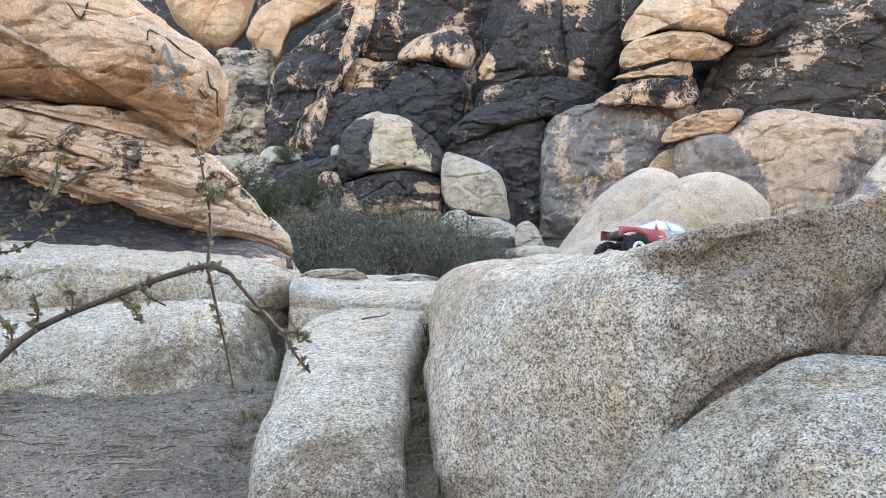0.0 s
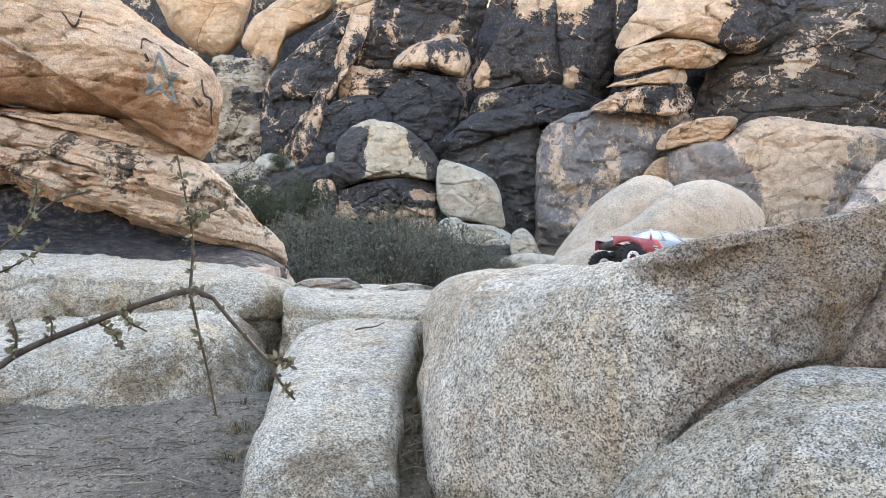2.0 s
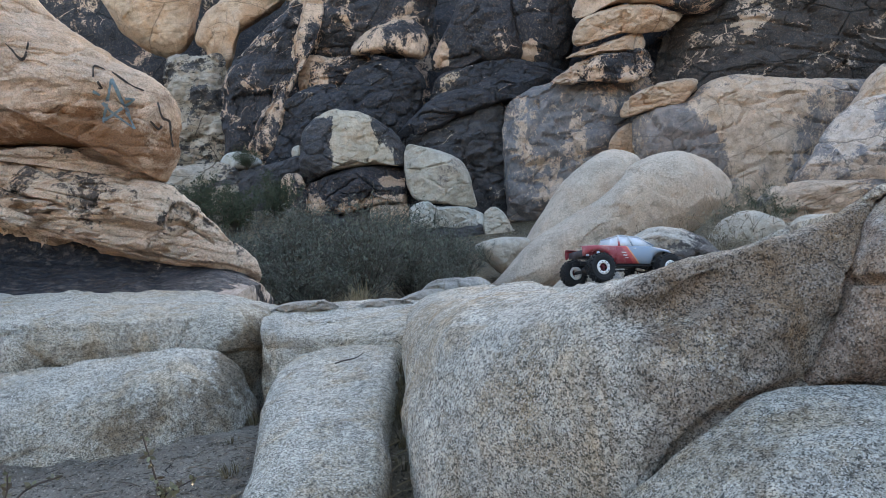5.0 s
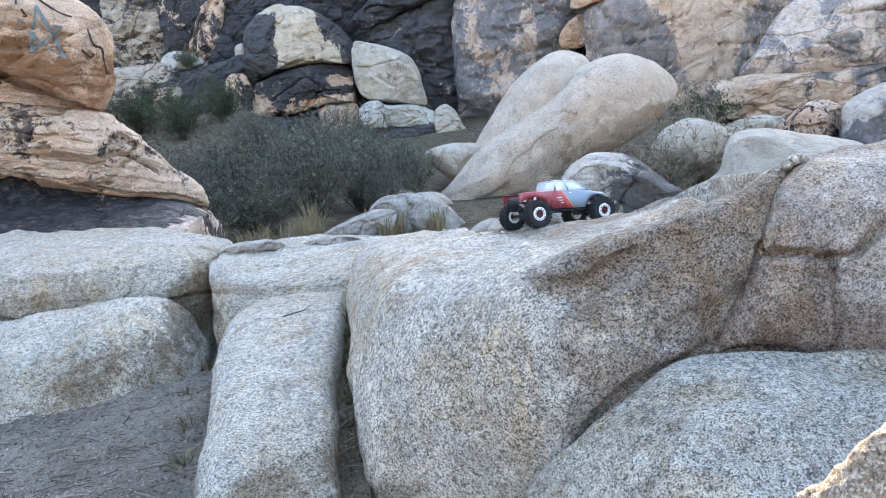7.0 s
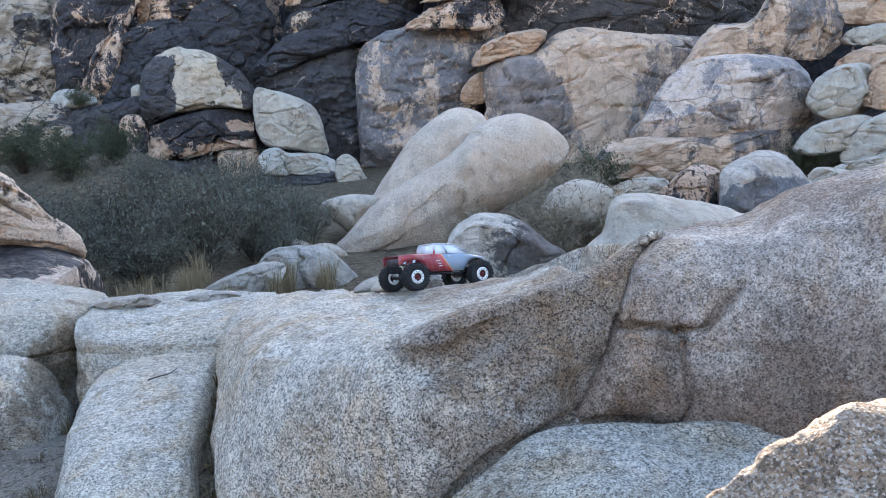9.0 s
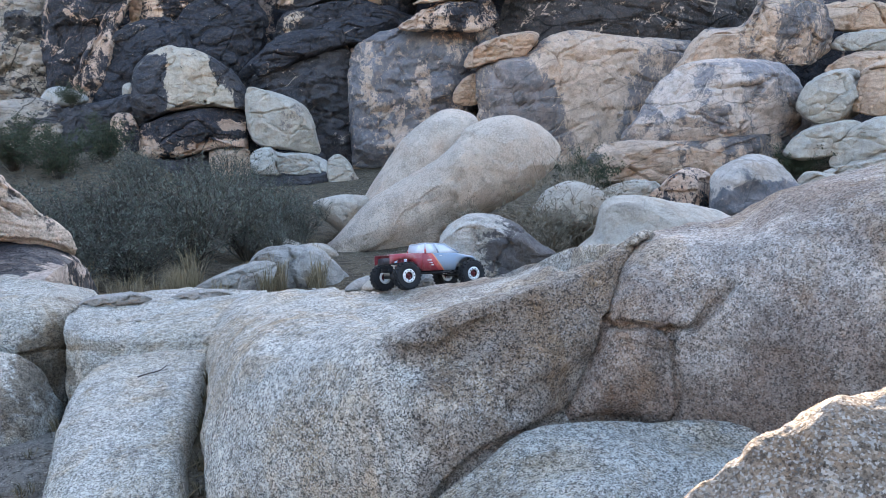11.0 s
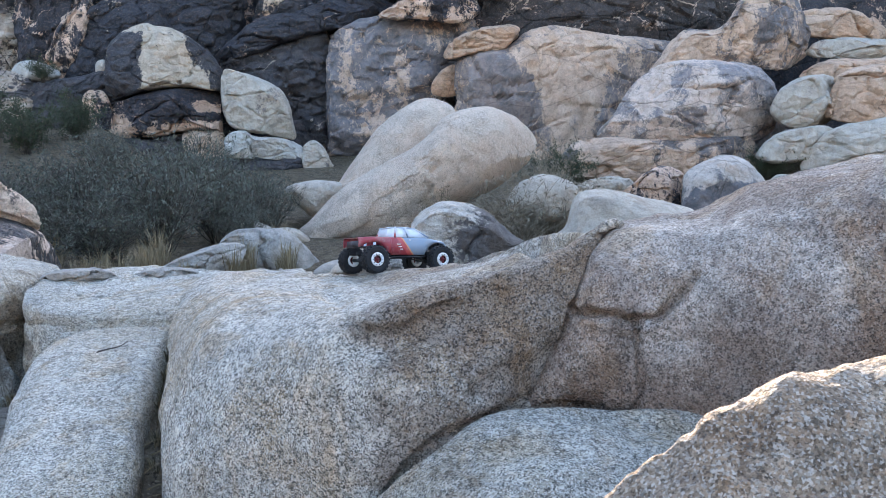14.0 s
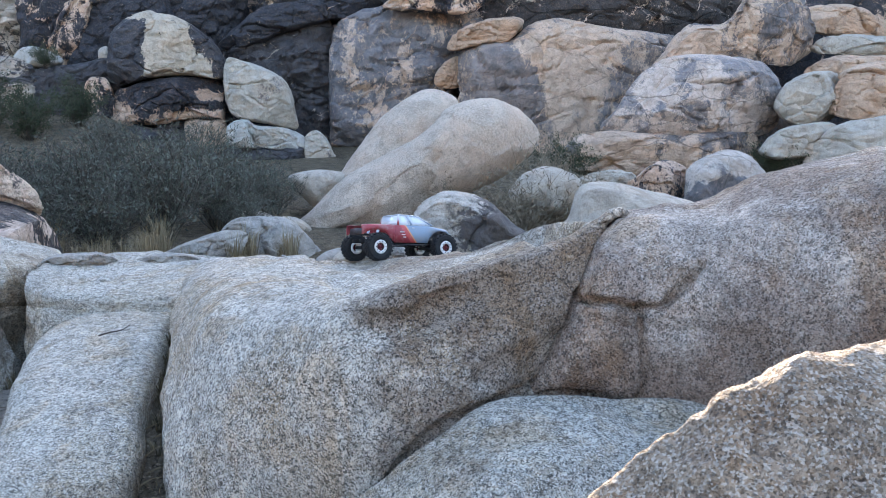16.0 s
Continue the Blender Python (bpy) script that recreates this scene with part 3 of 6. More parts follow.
# ---- the cliff behind, whose crest hides the sun ----
def build_cliff():
    bm = bmesh.new()
    crest = smooth_line([Vector(v) for v in ((-46.00, 25.30, 12.54), (-18.40, 28.75, 11.96), (-9.20, 29.90, 11.39), (0.00, 29.32, 10.58), (5.75, 27.60, 9.55), (10.92, 23.57, 8.28), (11.85, 23.34, 8.40), (12.88, 23.11, 9.32), (16.10, 22.42, 8.97), (23.00, 21.85, 8.97), (39.10, 13.80, 10.24))], 22)
    rows = []
    up = 46
    for k, c in enumerate(crest):
        row = []
        for j in range(up + 1):
            f = j / up
            row.append(bm.verts.new((c.x, c.y - 2.2 * (1 - f) ** 1.5, -0.6 + (c.z + 0.6) * f)))
        for back, drop in ((2.5, 0.4), (9, 3.5), (16, 9)):
            row.append(bm.verts.new((c.x, c.y + back, max(-0.5, c.z - drop))))
        rows.append(row)
    for a, b in zip(rows, rows[1:]):
        for i in range(len(a) - 1):
            bm.faces.new((a[i], b[i], b[i + 1], a[i + 1]))
    roughen(bm, 0.35, 2.2, 91, 6, 0.8)
    return tagged(mesh_object("cliff", bm, VARN), "dark varnished granite cliff closing the canyon", "cliff", kind="structure")


build_cliff()

# ---- unseen desert hills added behind the camera to block low sky and bounce sun ----
def build_bounce_hills():
    bm = bmesh.new()
    rows = []
    for k in range(97):
        a = radians(148 + 244 * k / 96)
        row = []
        for j in range(15):
            f = j / 14
            r = 16 + 40 * f
            h = -0.4 + (13 + 5 * noise.noise(Vector((math.cos(a) * 3, math.sin(a) * 3, 4)))) * math.sin(f * math.pi * 0.62) ** 1.3
            v = Vector((math.cos(a) * r, math.sin(a) * r, h))
            v.z += 1.6 * f * fractal(v * 0.16, 4)
            row.append(bm.verts.new(v))
        row.append(bm.verts.new((row[-1].co.x * 1.3, row[-1].co.y * 1.3, -1)))
        rows.append(row)
    for a, b in zip(rows, rows[1:]):
        for i in range(len(a) - 1):
            bm.faces.new((a[i], a[i + 1], b[i + 1], b[i]))
    bmesh.ops.recalc_face_normals(bm, faces=bm.faces)
    return tagged(mesh_object("bounce_hillside", bm, HILL), "unseen pale desert slope added to block low sky and bounce sunlight", "hill", kind="structure")


build_bounce_hills()

# ---- the near rocks round the ledge ----
CRACK_A = ([(1.34, 0.73), (1.42, 0.74), (1.50, 0.715), (1.56, 0.73), (1.60, 0.78), (1.66, 0.86)], 0.016, 0.05)
CRACK_B = ([(1.50, 0.72), (1.49, 0.62), (1.51, 0.5), (1.49, 0.4)], 0.016, 0.03)
CRACK_C = ([(1.535, 0.959), (1.449, 0.879), (1.383, 0.777), (1.335, 0.680), (1.292, 0.584), (1.233, 0.464)], 0.036, 0.11)
CRACK_D = ([(1.2, 0.45), (1.03, 0.45), (0.887, 0.42), (0.793, 0.375), (0.721, 0.295), (0.648, 0.195), (0.59, 0.11), (0.53, 0.0)], 0.024, 0.06)
BROW = ([(0.60, 0.70), (0.70, 0.680), (0.79, 0.700), (0.90, 0.745), (1.02, 0.765)], 0.06, 0.05)
LOWER_RIDGE = ([(1.30, 0.76), (1.19, 0.655), (1.08, 0.575), (0.98, 0.525)], 0.045, 0.025)
loft("ledge_rock", "big pale granite ledge, scooped ridge darkened by stain and painted shade", [
    sec(-0.055, 2.92, -0.270, 2.95, 0.060, 3.10, 0.200, 3.30, 0.330, 3.53, 0.420, 3.74, 0.455, 3.91, 0.430, 4.08, 0.325),
    sec(-0.020, 2.64, -0.270, 2.64, 0.120, 2.90, 0.345, 3.10, 0.460, 3.36, 0.555, 3.74, 0.600, 4.08, 0.560, 4.25, 0.325),
    sec(0.12, 2.58, -0.270, 2.52, 0.198, 2.65, 0.427, 2.81, 0.577, 3.06, 0.652, 3.57, 0.690, 4.17, 0.648, 4.33, 0.325),
    sec(0.40, 2.42, -0.270, 2.35, 0.240, 2.35, 0.453, 2.41, 0.597, 2.62, 0.695, 3.23, 0.712, 4.08, 0.665, 4.33, 0.325),
    sec(0.59, 2.31, -0.270, 2.24, 0.240, 2.27, 0.495, 2.34, 0.656, 2.43, 0.750, 2.85, 0.733, 3.91, 0.673, 4.33, 0.325),
    sec(0.70, 2.26, -0.270, 2.21, 0.240, 2.25, 0.529, 2.33, 0.699, 2.39, 0.790, 2.76, 0.750, 3.91, 0.661, 4.33, 0.325),
    sec(0.89, 2.23, -0.270, 2.19, 0.282, 2.24, 0.563, 2.34, 0.720, 2.40, 0.820, 2.76, 0.767, 3.91, 0.639, 4.33, 0.325),
    sec(1.10, 2.34, -0.270, 2.29, 0.427, 2.26, 0.631, 2.35, 0.762, 2.41, 0.858, 2.74, 0.801, 3.91, 0.639, 4.33, 0.325),
    sec(1.36, 2.51, -0.270, 2.44, 0.495, 2.34, 0.724, 2.39, 0.840, 2.45, 0.932, 2.74, 0.861, 3.82, 0.682, 4.25, 0.325),
    sec(1.57, 2.59, -0.270, 2.53, 0.495, 2.45, 0.792, 2.48, 0.920, 2.52, 1.022, 2.76, 0.946, 3.40, 0.792, 3.91, 0.325),
    sec(1.70, 2.68, -0.270, 2.63, 0.495, 2.59, 0.708, 2.57, 0.835, 2.63, 0.920, 2.80, 0.861, 3.40, 0.750, 3.82, 0.325)], LEDGE, 0.024, 0.36, 22, 18, 0.3, [CRACK_C, CRACK_D, BROW, LOWER_RIDGE], 0.3)
def ramp_section(x, drop, back):
    """A cross-section of the ramp-like slab; its left side runs outwards to the back."""
    line = [(2.30, -0.36), (2.27, -0.10), (2.31, 0.03), (2.50, 0.150), (2.75, 0.245), (3.00, 0.322), (3.50, 0.418), (3.80, 0.455), (3.98, 0.440), (4.08, 0.30), (4.14, -0.1)]
    return [Vector((x - (0.07 * (y - 2.45) if x < -0.3 else -0.10 * max(0, y - 3.1)), y + back, z - (drop if z > -0.3 else 0) - (0.16 * max(0, y - 3.35) * max(0, -0.45 - x) / 0.15 if z > 0.2 else 0))) for y, z in line]


loft("rock_slab", "smooth pale granite slab in the gully", [
    ramp_section(-0.625, 0.34, 0.10), ramp_section(-0.612, 0.15, 0.06), ramp_section(-0.585, 0.05, 0.03), ramp_section(-0.52, 0.008, 0.01), ramp_section(-0.34, 0.0, 0.0),
    ramp_section(-0.215, 0.004, 0.01), ramp_section(-0.155, 0.02, 0.02), ramp_section(-0.127, 0.09, 0.05), ramp_section(-0.115, 0.34, 0.10)], NEAR, 0.02, 0.4, 16, 14, 0.2, (), 0.15)
loft("rock_slab", "pale granite step behind the gully slab", [
    sec(-0.85, 4.40, -0.10, 4.36, 0.24, 4.39, 0.38, 4.45, 0.50, 4.60, 0.56, 5.10, 0.55, 5.44, 0.41, 5.61, 0.07),
    sec(-0.80, 4.26, -0.10, 4.24, 0.28, 4.27, 0.44, 4.33, 0.54, 4.56, 0.585, 5.14, 0.58, 5.52, 0.45, 5.70, 0.07),
    sec(-0.42, 4.14, -0.10, 4.11, 0.28, 4.14, 0.43, 4.20, 0.50, 4.56, 0.545, 5.14, 0.58, 5.52, 0.45, 5.70, 0.07),
    sec(-0.09, 4.08, -0.10, 4.04, 0.28, 4.07, 0.43, 4.14, 0.49, 4.56, 0.535, 5.10, 0.56, 5.44, 0.45, 5.61, 0.07),
    sec(0.21, 4.15, -0.10, 4.11, 0.24, 4.15, 0.39, 4.25, 0.47, 4.66, 0.52, 5.10, 0.53, 5.44, 0.41, 5.61, 0.07)], NEAR, 0.022, 0.4, 24, 16, 0.3, (), 0.5)
loft("rock_slab", "long pale granite shelf under the overhang", [
    sec(-5.10, 4.50, -0.18, 4.46, 0.24, 4.36, 0.45, 4.44, 0.66, 4.70, 0.78, 5.61, 0.88, 6.29, 0.83, 6.63, 0.07),
    sec(-3.57, 4.58, -0.18, 4.54, 0.24, 4.44, 0.43, 4.48, 0.63, 4.68, 0.73, 5.52, 0.80, 6.21, 0.75, 6.63, 0.07),
    sec(-2.38, 4.54, -0.18, 4.50, 0.24, 4.40, 0.43, 4.43, 0.61, 4.60, 0.70, 5.44, 0.75, 6.12, 0.71, 6.46, 0.07),
    sec(-1.61, 4.58, -0.18, 4.55, 0.24, 4.43, 0.43, 4.46, 0.58, 4.60, 0.66, 5.35, 0.69, 6.03, 0.62, 6.38, 0.07),
    sec(-1.23, 4.62, -0.18, 4.58, 0.24, 4.48, 0.41, 4.52, 0.57, 4.68, 0.64, 5.31, 0.65, 5.95, 0.58, 6.29, 0.07),
    sec(-0.98, 4.64, -0.18, 4.60, 0.24, 4.55, 0.38, 4.58, 0.51, 4.74, 0.60, 5.27, 0.61, 5.87, 0.54, 6.21, 0.07),
    sec(-0.88, 4.74, -0.18, 4.68, 0.20, 4.66, 0.33, 4.68, 0.45, 4.82, 0.54, 5.23, 0.56, 5.70, 0.45, 5.95, 0.07)], NEAR, 0.035, 0.5, 44, 16, 0.3, (), 0.7)
loft("boulder", "rounded grey granite boulder half sunk in sand", [
    sec(-3.57, 3.82, -0.27, 3.70, -0.01, 3.74, 0.14, 3.87, 0.24, 4.08, 0.31, 4.33, 0.28, 4.50, -0.10),
    sec(-2.21, 3.76, -0.27, 3.64, -0.01, 3.68, 0.17, 3.81, 0.31, 4.08, 0.41, 4.33, 0.38, 4.50, -0.10),
    sec(-1.57, 3.82, -0.27, 3.72, -0.01, 3.76, 0.17, 3.87, 0.33, 4.15, 0.45, 4.38, 0.41, 4.50, -0.10),
    sec(-1.19, 3.91, -0.27, 3.82, -0.01, 3.86, 0.17, 3.96, 0.33, 4.21, 0.45, 4.40, 0.41, 4.52, -0.10),
    sec(-0.99, 4.04, -0.27, 3.95, -0.01, 3.98, 0.14, 4.06, 0.26, 4.23, 0.35, 4.39, 0.33, 4.50, -0.10),
    sec(-0.88, 4.21, -0.27, 4.15, -0.06, 4.16, 0.04, 4.19, 0.13, 4.27, 0.18, 4.35, 0.16, 4.44, -0.10)], NEAR, 0.03, 0.45, 30, 16, 0.3, (), 0.4)
loft("rock_slab", "low grey granite slab against the ledge", [
    sec(0.44, 1.70, -0.270, 1.78, -0.100, 1.91, 0.002, 2.04, 0.070, 2.15, 0.090, 2.21, -0.015, 2.23, -0.270),
    sec(0.52, 1.58, -0.270, 1.73, -0.020, 1.90, 0.095, 2.04, 0.165, 2.15, 0.190, 2.21, 0.100, 2.23, -0.270),
    sec(0.66, 1.52, -0.270, 1.69, 0.060, 1.88, 0.205, 2.04, 0.285, 2.15, 0.310, 2.21, 0.190, 2.24, -0.270),
    sec(0.81, 1.42, -0.270, 1.64, 0.160, 1.83, 0.315, 2.03, 0.385, 2.15, 0.410, 2.21, 0.290, 2.25, -0.270),
    sec(1.06, 1.32, -0.270, 1.57, 0.150, 1.80, 0.350, 1.98, 0.422, 2.16, 0.460, 2.27, 0.371, 2.32, -0.270),
    sec(1.53, 1.23, -0.270, 1.49, 0.053, 1.70, 0.240, 1.87, 0.342, 2.04, 0.385, 2.25, 0.359, 2.42, -0.270),
    sec(2.21, 1.10, -0.270, 1.36, 0.028, 1.57, 0.189, 1.74, 0.282, 1.91, 0.325, 2.12, 0.308, 2.29, -0.270),
    sec(2.89, 1.02, -0.270, 1.27, -0.015, 1.44, 0.113, 1.61, 0.198, 1.78, 0.240, 1.95, 0.240, 2.12, -0.270),
    sec(3.15, 1.20, -0.270, 1.36, -0.120, 1.48, -0.040, 1.60, 0.020, 1.72, 0.050, 1.85, 0.040, 1.98, -0.270)], NEAR, 0.025, 0.45, 22, 16, 0.2, (), 0.2)
loft("boulder", "massive speckled granite boulder beside the ledge", [
    sec(1.17, 2.52, 0.07, 2.4, 0.24, 2.35, 0.34, 2.35, 0.4, 2.4, 0.45, 2.53, 0.46, 2.72, 0.4, 2.89, 0.16),
    sec(1.27, 2.5, 0.07, 2.37, 0.32, 2.31, 0.46, 2.31, 0.55, 2.37, 0.61, 2.52, 0.63, 2.72, 0.55, 2.89, 0.16),
    sec(1.36, 2.5, 0.07, 2.35, 0.37, 2.28, 0.58, 2.29, 0.7, 2.36, 0.78, 2.51, 0.81, 2.72, 0.71, 2.89, 0.16),
    sec(1.43, 2.44, 0.07, 2.28, 0.37, 2.23, 0.62, 2.26, 0.78, 2.33, 0.88, 2.48, 0.92, 2.76, 0.79, 2.98, 0.16),
    sec(1.57, 2.33, 0.07, 2.19, 0.37, 2.16, 0.62, 2.23, 0.8, 2.32, 0.92, 2.46, 0.99, 2.8, 0.88, 3.06, 0.16),
    sec(1.73, 2.22, 0.07, 2.06, 0.37, 2.02, 0.63, 2.07, 0.82, 2.19, 0.94, 2.4, 0.99, 2.8, 0.92, 3.06, 0.16),
    sec(1.91, 2.11, 0.07, 1.93, 0.37, 1.87, 0.67, 1.9, 0.9, 2.02, 1.02, 2.29, 1.03, 2.8, 0.92, 3.06, 0.16),
    sec(2.21, 1.97, 0.07, 1.77, 0.37, 1.7, 0.71, 1.73, 0.99, 1.87, 1.15, 2.12, 1.18, 2.72, 1.01, 2.98, 0.16),
    sec(2.72, 1.8, 0.07, 1.6, 0.37, 1.53, 0.71, 1.56, 1.02, 1.7, 1.23, 2.04, 1.26, 2.72, 1.01, 2.98, 0.16),
    sec(3.31, 1.88, 0.07, 1.7, 0.33, 1.66, 0.58, 1.7, 0.83, 1.83, 1.01, 2.08, 1.01, 2.55, 0.83, 2.8, 0.16),
    sec(3.62, 2.05, 0.07, 2.02, 0.25, 2.04, 0.40, 2.10, 0.52, 2.18, 0.58, 2.28, 0.58, 2.42, 0.45, 2.52, 0.16)], BROWN, 0.025, 0.36, 20, 16, 0.3, [CRACK_A, CRACK_B], 0.35)
loft("boulder", "sunlit rough granite boulder close by", [
    sec(0.48, 0.58, 0.1, 0.58, 0.45, 0.62, 0.338, 0.71, 0.483, 0.78, 0.548, 0.845, 0.544, 0.89, 0.398, 0.93, 0.1),
    sec(0.55, 0.54, 0.1, 0.54, 0.45, 0.58, 0.498, 0.67, 0.643, 0.74, 0.708, 0.805, 0.704, 0.85, 0.558, 0.89, 0.1),
    sec(0.62, 0.51, 0.1, 0.51, 0.45, 0.55, 0.598, 0.64, 0.743, 0.71, 0.808, 0.775, 0.804, 0.82, 0.658, 0.86, 0.1),
    sec(0.7, 0.49, 0.1, 0.49, 0.45, 0.53, 0.676, 0.62, 0.821, 0.69, 0.886, 0.755, 0.882, 0.8, 0.736, 0.84, 0.1),
    sec(0.8, 0.47, 0.1, 0.47, 0.45, 0.51, 0.751, 0.6, 0.896, 0.67, 0.961, 0.735, 0.957, 0.78, 0.811, 0.82, 0.1),
    sec(0.95, 0.45, 0.1, 0.45, 0.45, 0.49, 0.804, 0.58, 0.949, 0.65, 1.014, 0.715, 1.01, 0.76, 0.864, 0.8, 0.1),
    sec(1.25, 0.45, 0.1, 0.45, 0.45, 0.49, 0.816, 0.58, 0.961, 0.65, 1.026, 0.715, 1.022, 0.76, 0.876, 0.8, 0.1),
    sec(1.6, 0.5, 0.1, 0.5, 0.45, 0.54, 0.726, 0.63, 0.871, 0.7, 0.936, 0.765, 0.932, 0.81, 0.786, 0.85, 0.1),
    sec(1.82, 0.545, 0.1, 0.545, 0.352, 0.574, 0.551, 0.639, 0.655, 0.689, 0.702, 0.736, 0.699, 0.769, 0.594, 0.797, 0.1),
    sec(1.95, 0.597, 0.1, 0.597, 0.24, 0.613, 0.35, 0.649, 0.408, 0.677, 0.434, 0.703, 0.433, 0.721, 0.374, 0.737, 0.1)], SUNNY, 0.014, 0.10, 24, 20)

# ---- the cliff's blocks and boulders ----
boulder("boulder", "tan rounded granite boulder high on the cliff", (-7.74, 26.45, 8.56), [(-1.44, 1.32), (1.44, 1.32), (1.28, -0.45), (0.52, -1.32), (-0.61, -0.76), (-1.25, 0.02)], 1.38, 1.72, 2.4, 0.07, TAN)
boulder("boulder", "tan lobed granite boulder wedged in the cliff", (-4.69, 25.64, 7.94), [(-1.55, -0.40), (-1.33, 0.23), (-0.79, 0.77), (0.29, 1.48), (1.55, 1.67), (1.37, 0.68), (0.38, 0.01), (-0.29, -0.40), (-0.57, -1.22), (-0.83, -1.67), (-1.12, -1.22), (-1.30, -0.71)], 0.92, 1.38, 2.2, 0.08, TAN)
boulder("cliff_block", "grey layered cliff block with dark varnish", (-6.05, 24.72, 5.00), [(-0.89, 1.67), (0.07, 1.81), (0.80, 1.76), (0.94, 0.28), (0.98, -1.63), (-0.62, -1.81), (-0.98, -0.07)], 1.15, 1.72, 3.5, 0.1, LAYERG)
boulder("cliff_block", "dark varnished granite fin with tan scars", (-3.71, 23.69, 6.10), [(-1.48, -1.16), (-1.31, -0.33), (-0.93, 0.41), (-0.26, 1.13), (0.64, 1.86), (1.48, 3.00), (1.31, 1.49), (0.95, 0.16), (0.40, -0.83), (-0.02, -1.92), (-0.52, -3.00), (-1.18, -3.00), (-1.41, -2.16)], 1.03, 1.72, 3, 0.09, VARN, lean=.25)
boulder("cliff_block", "pale streaked granite fin between dark slabs", (-3.29, 23.23, 5.91), [(0.53, 1.39), (1.02, 2.86), (1.26, 1.71), (0.80, 0.32), (0.25, -0.57), (-0.17, -1.63), (-0.49, -2.86), (-1.26, -2.86), (-1.02, -2.13), (-0.53, -1.06), (0.05, 0.24)], 0.57, 1.72, 3, 0.07, TANV, lean=.25)
boulder("cliff_block", "massive dark varnished cliff block", (-0.78, 24.61, 7.82), [(-2.02, 1.60), (2.09, 1.60), (1.95, -0.47), (1.78, -1.38), (1.06, -1.55), (-0.33, -1.31), (-1.28, -1.60), (-2.09, -1.38)], 1.15, 2.30, 4, 0.07, VARN)
boulder("boulder", "tan capstone with dark varnish streaks", (-0.16, 23.69, 6.61), [(-1.10, -0.29), (-0.97, 0.08), (-0.48, 0.41), (0.26, 0.59), (0.86, 0.45), (1.10, -0.10), (0.86, -0.59), (-0.07, -0.38)], 1.03, 1.38, 2.6, 0.08, TANV)
boulder("boulder", "black varnished rounded boulder", (-0.72, 23.23, 4.78), [(-1.38, -0.34), (-0.80, 0.71), (-0.40, 1.05), (0.14, 1.24), (0.99, 1.08), (1.38, 0.59), (1.29, -0.18), (0.83, -0.91), (-0.15, -1.24), (-1.30, -1.08)], 1.03, 1.72, 3.2, 0.06, DARK)
boulder("boulder", "black varnished sloping boulder", (-2.38, 22.77, 3.92), [(-1.60, -1.08), (-1.28, -0.11), (-0.95, 0.84), (-0.28, 1.29), (0.28, 1.40), (0.89, 1.24), (1.17, 0.52), (1.60, -0.44), (1.05, -1.24), (-0.56, -1.40)], 1.03, 1.72, 3.2, 0.06, DARK)
boulder("cliff_block", "tan broken ledge under the dark cliff", (-1.86, 23.92, 5.81), [(-1.03, -0.51), (-0.90, 0.54), (-0.06, 0.47), (0.95, 0.51), (1.03, 0.08), (0.45, -0.33), (-0.23, -0.54)], 0.92, 1.38, 3.5, 0.1, TANV)
boulder("cliff_block", "tall dark varnished cliff block with tan patch", (2.27, 23.69, 7.34), [(-1.30, -1.68), (-0.97, -0.92), (-0.49, -0.08), (-0.14, 0.92), (0.08, 1.75), (1.13, 1.75), (1.22, -0.25), (1.30, -1.55), (0.16, -1.59), (-0.67, -1.75)], 1.15, 2.07, 3.2, 0.04, SCAR_A)
boulder("cliff_block", "dark varnished cliff block beside a joint", (4.61, 24.15, 7.28), [(-1.18, 1.97), (1.18, 1.97), (0.95, -0.07), (0.69, -1.25), (0.38, -1.97), (-0.44, -1.70), (-0.99, -1.46), (-1.08, -0.07)], 1.15, 2.07, 3.5, 0.04, SCAR_B)
boulder("cliff_block", "dark varnished granite cliff ledge", (2.94, 23.11, 5.06), [(-2.06, -0.64), (-1.90, 0.22), (-1.06, 0.51), (0.40, 0.64), (1.54, 0.29), (2.06, -0.07), (1.54, -0.48), (-1.06, -0.64)], 1.15, 1.72, 3.2, 0.07, DARK)
boulder("cliff_block", "dark rounded overhanging rock lip", (2.07, 22.08, 4.31), [(-2.29, -0.75), (-1.82, -0.25), (-1.07, 0.30), (-0.25, 0.53), (0.69, 0.75), (1.47, 0.72), (2.29, 0.53), (2.10, 0.22), (1.08, 0.13), (0.22, -0.09), (-0.72, -0.38), (-1.51, -0.66)], 0.80, 1.72, 3.0, 0.05, DARK)
boulder("cliff_block", "dark jointed granite cliff block", (1.41, 22.20, 2.32), [(-1.45, 1.22), (-0.39, 1.59), (0.54, 1.84), (1.36, 2.02), (1.45, 1.25), (1.36, 0.16), (1.40, -2.02), (0.23, -2.02), (-0.23, -0.31), (-1.17, 0.47)], 0.92, 2.07, 3.6, 0.09, DARKG)
boulder("cliff_block", "grey cliff block with flaking tan patches", (4.85, 21.85, 2.52), [(-2.12, 0.40), (-2.06, 1.55), (-1.54, 2.00), (-0.61, 2.24), (0.77, 2.37), (2.23, 2.09), (2.00, 1.32), (1.38, 0.40), (1.07, -2.21), (-1.97, -2.37), (-2.23, -1.14)], 1.15, 2.30, 3.6, 0.07, FLAKE)
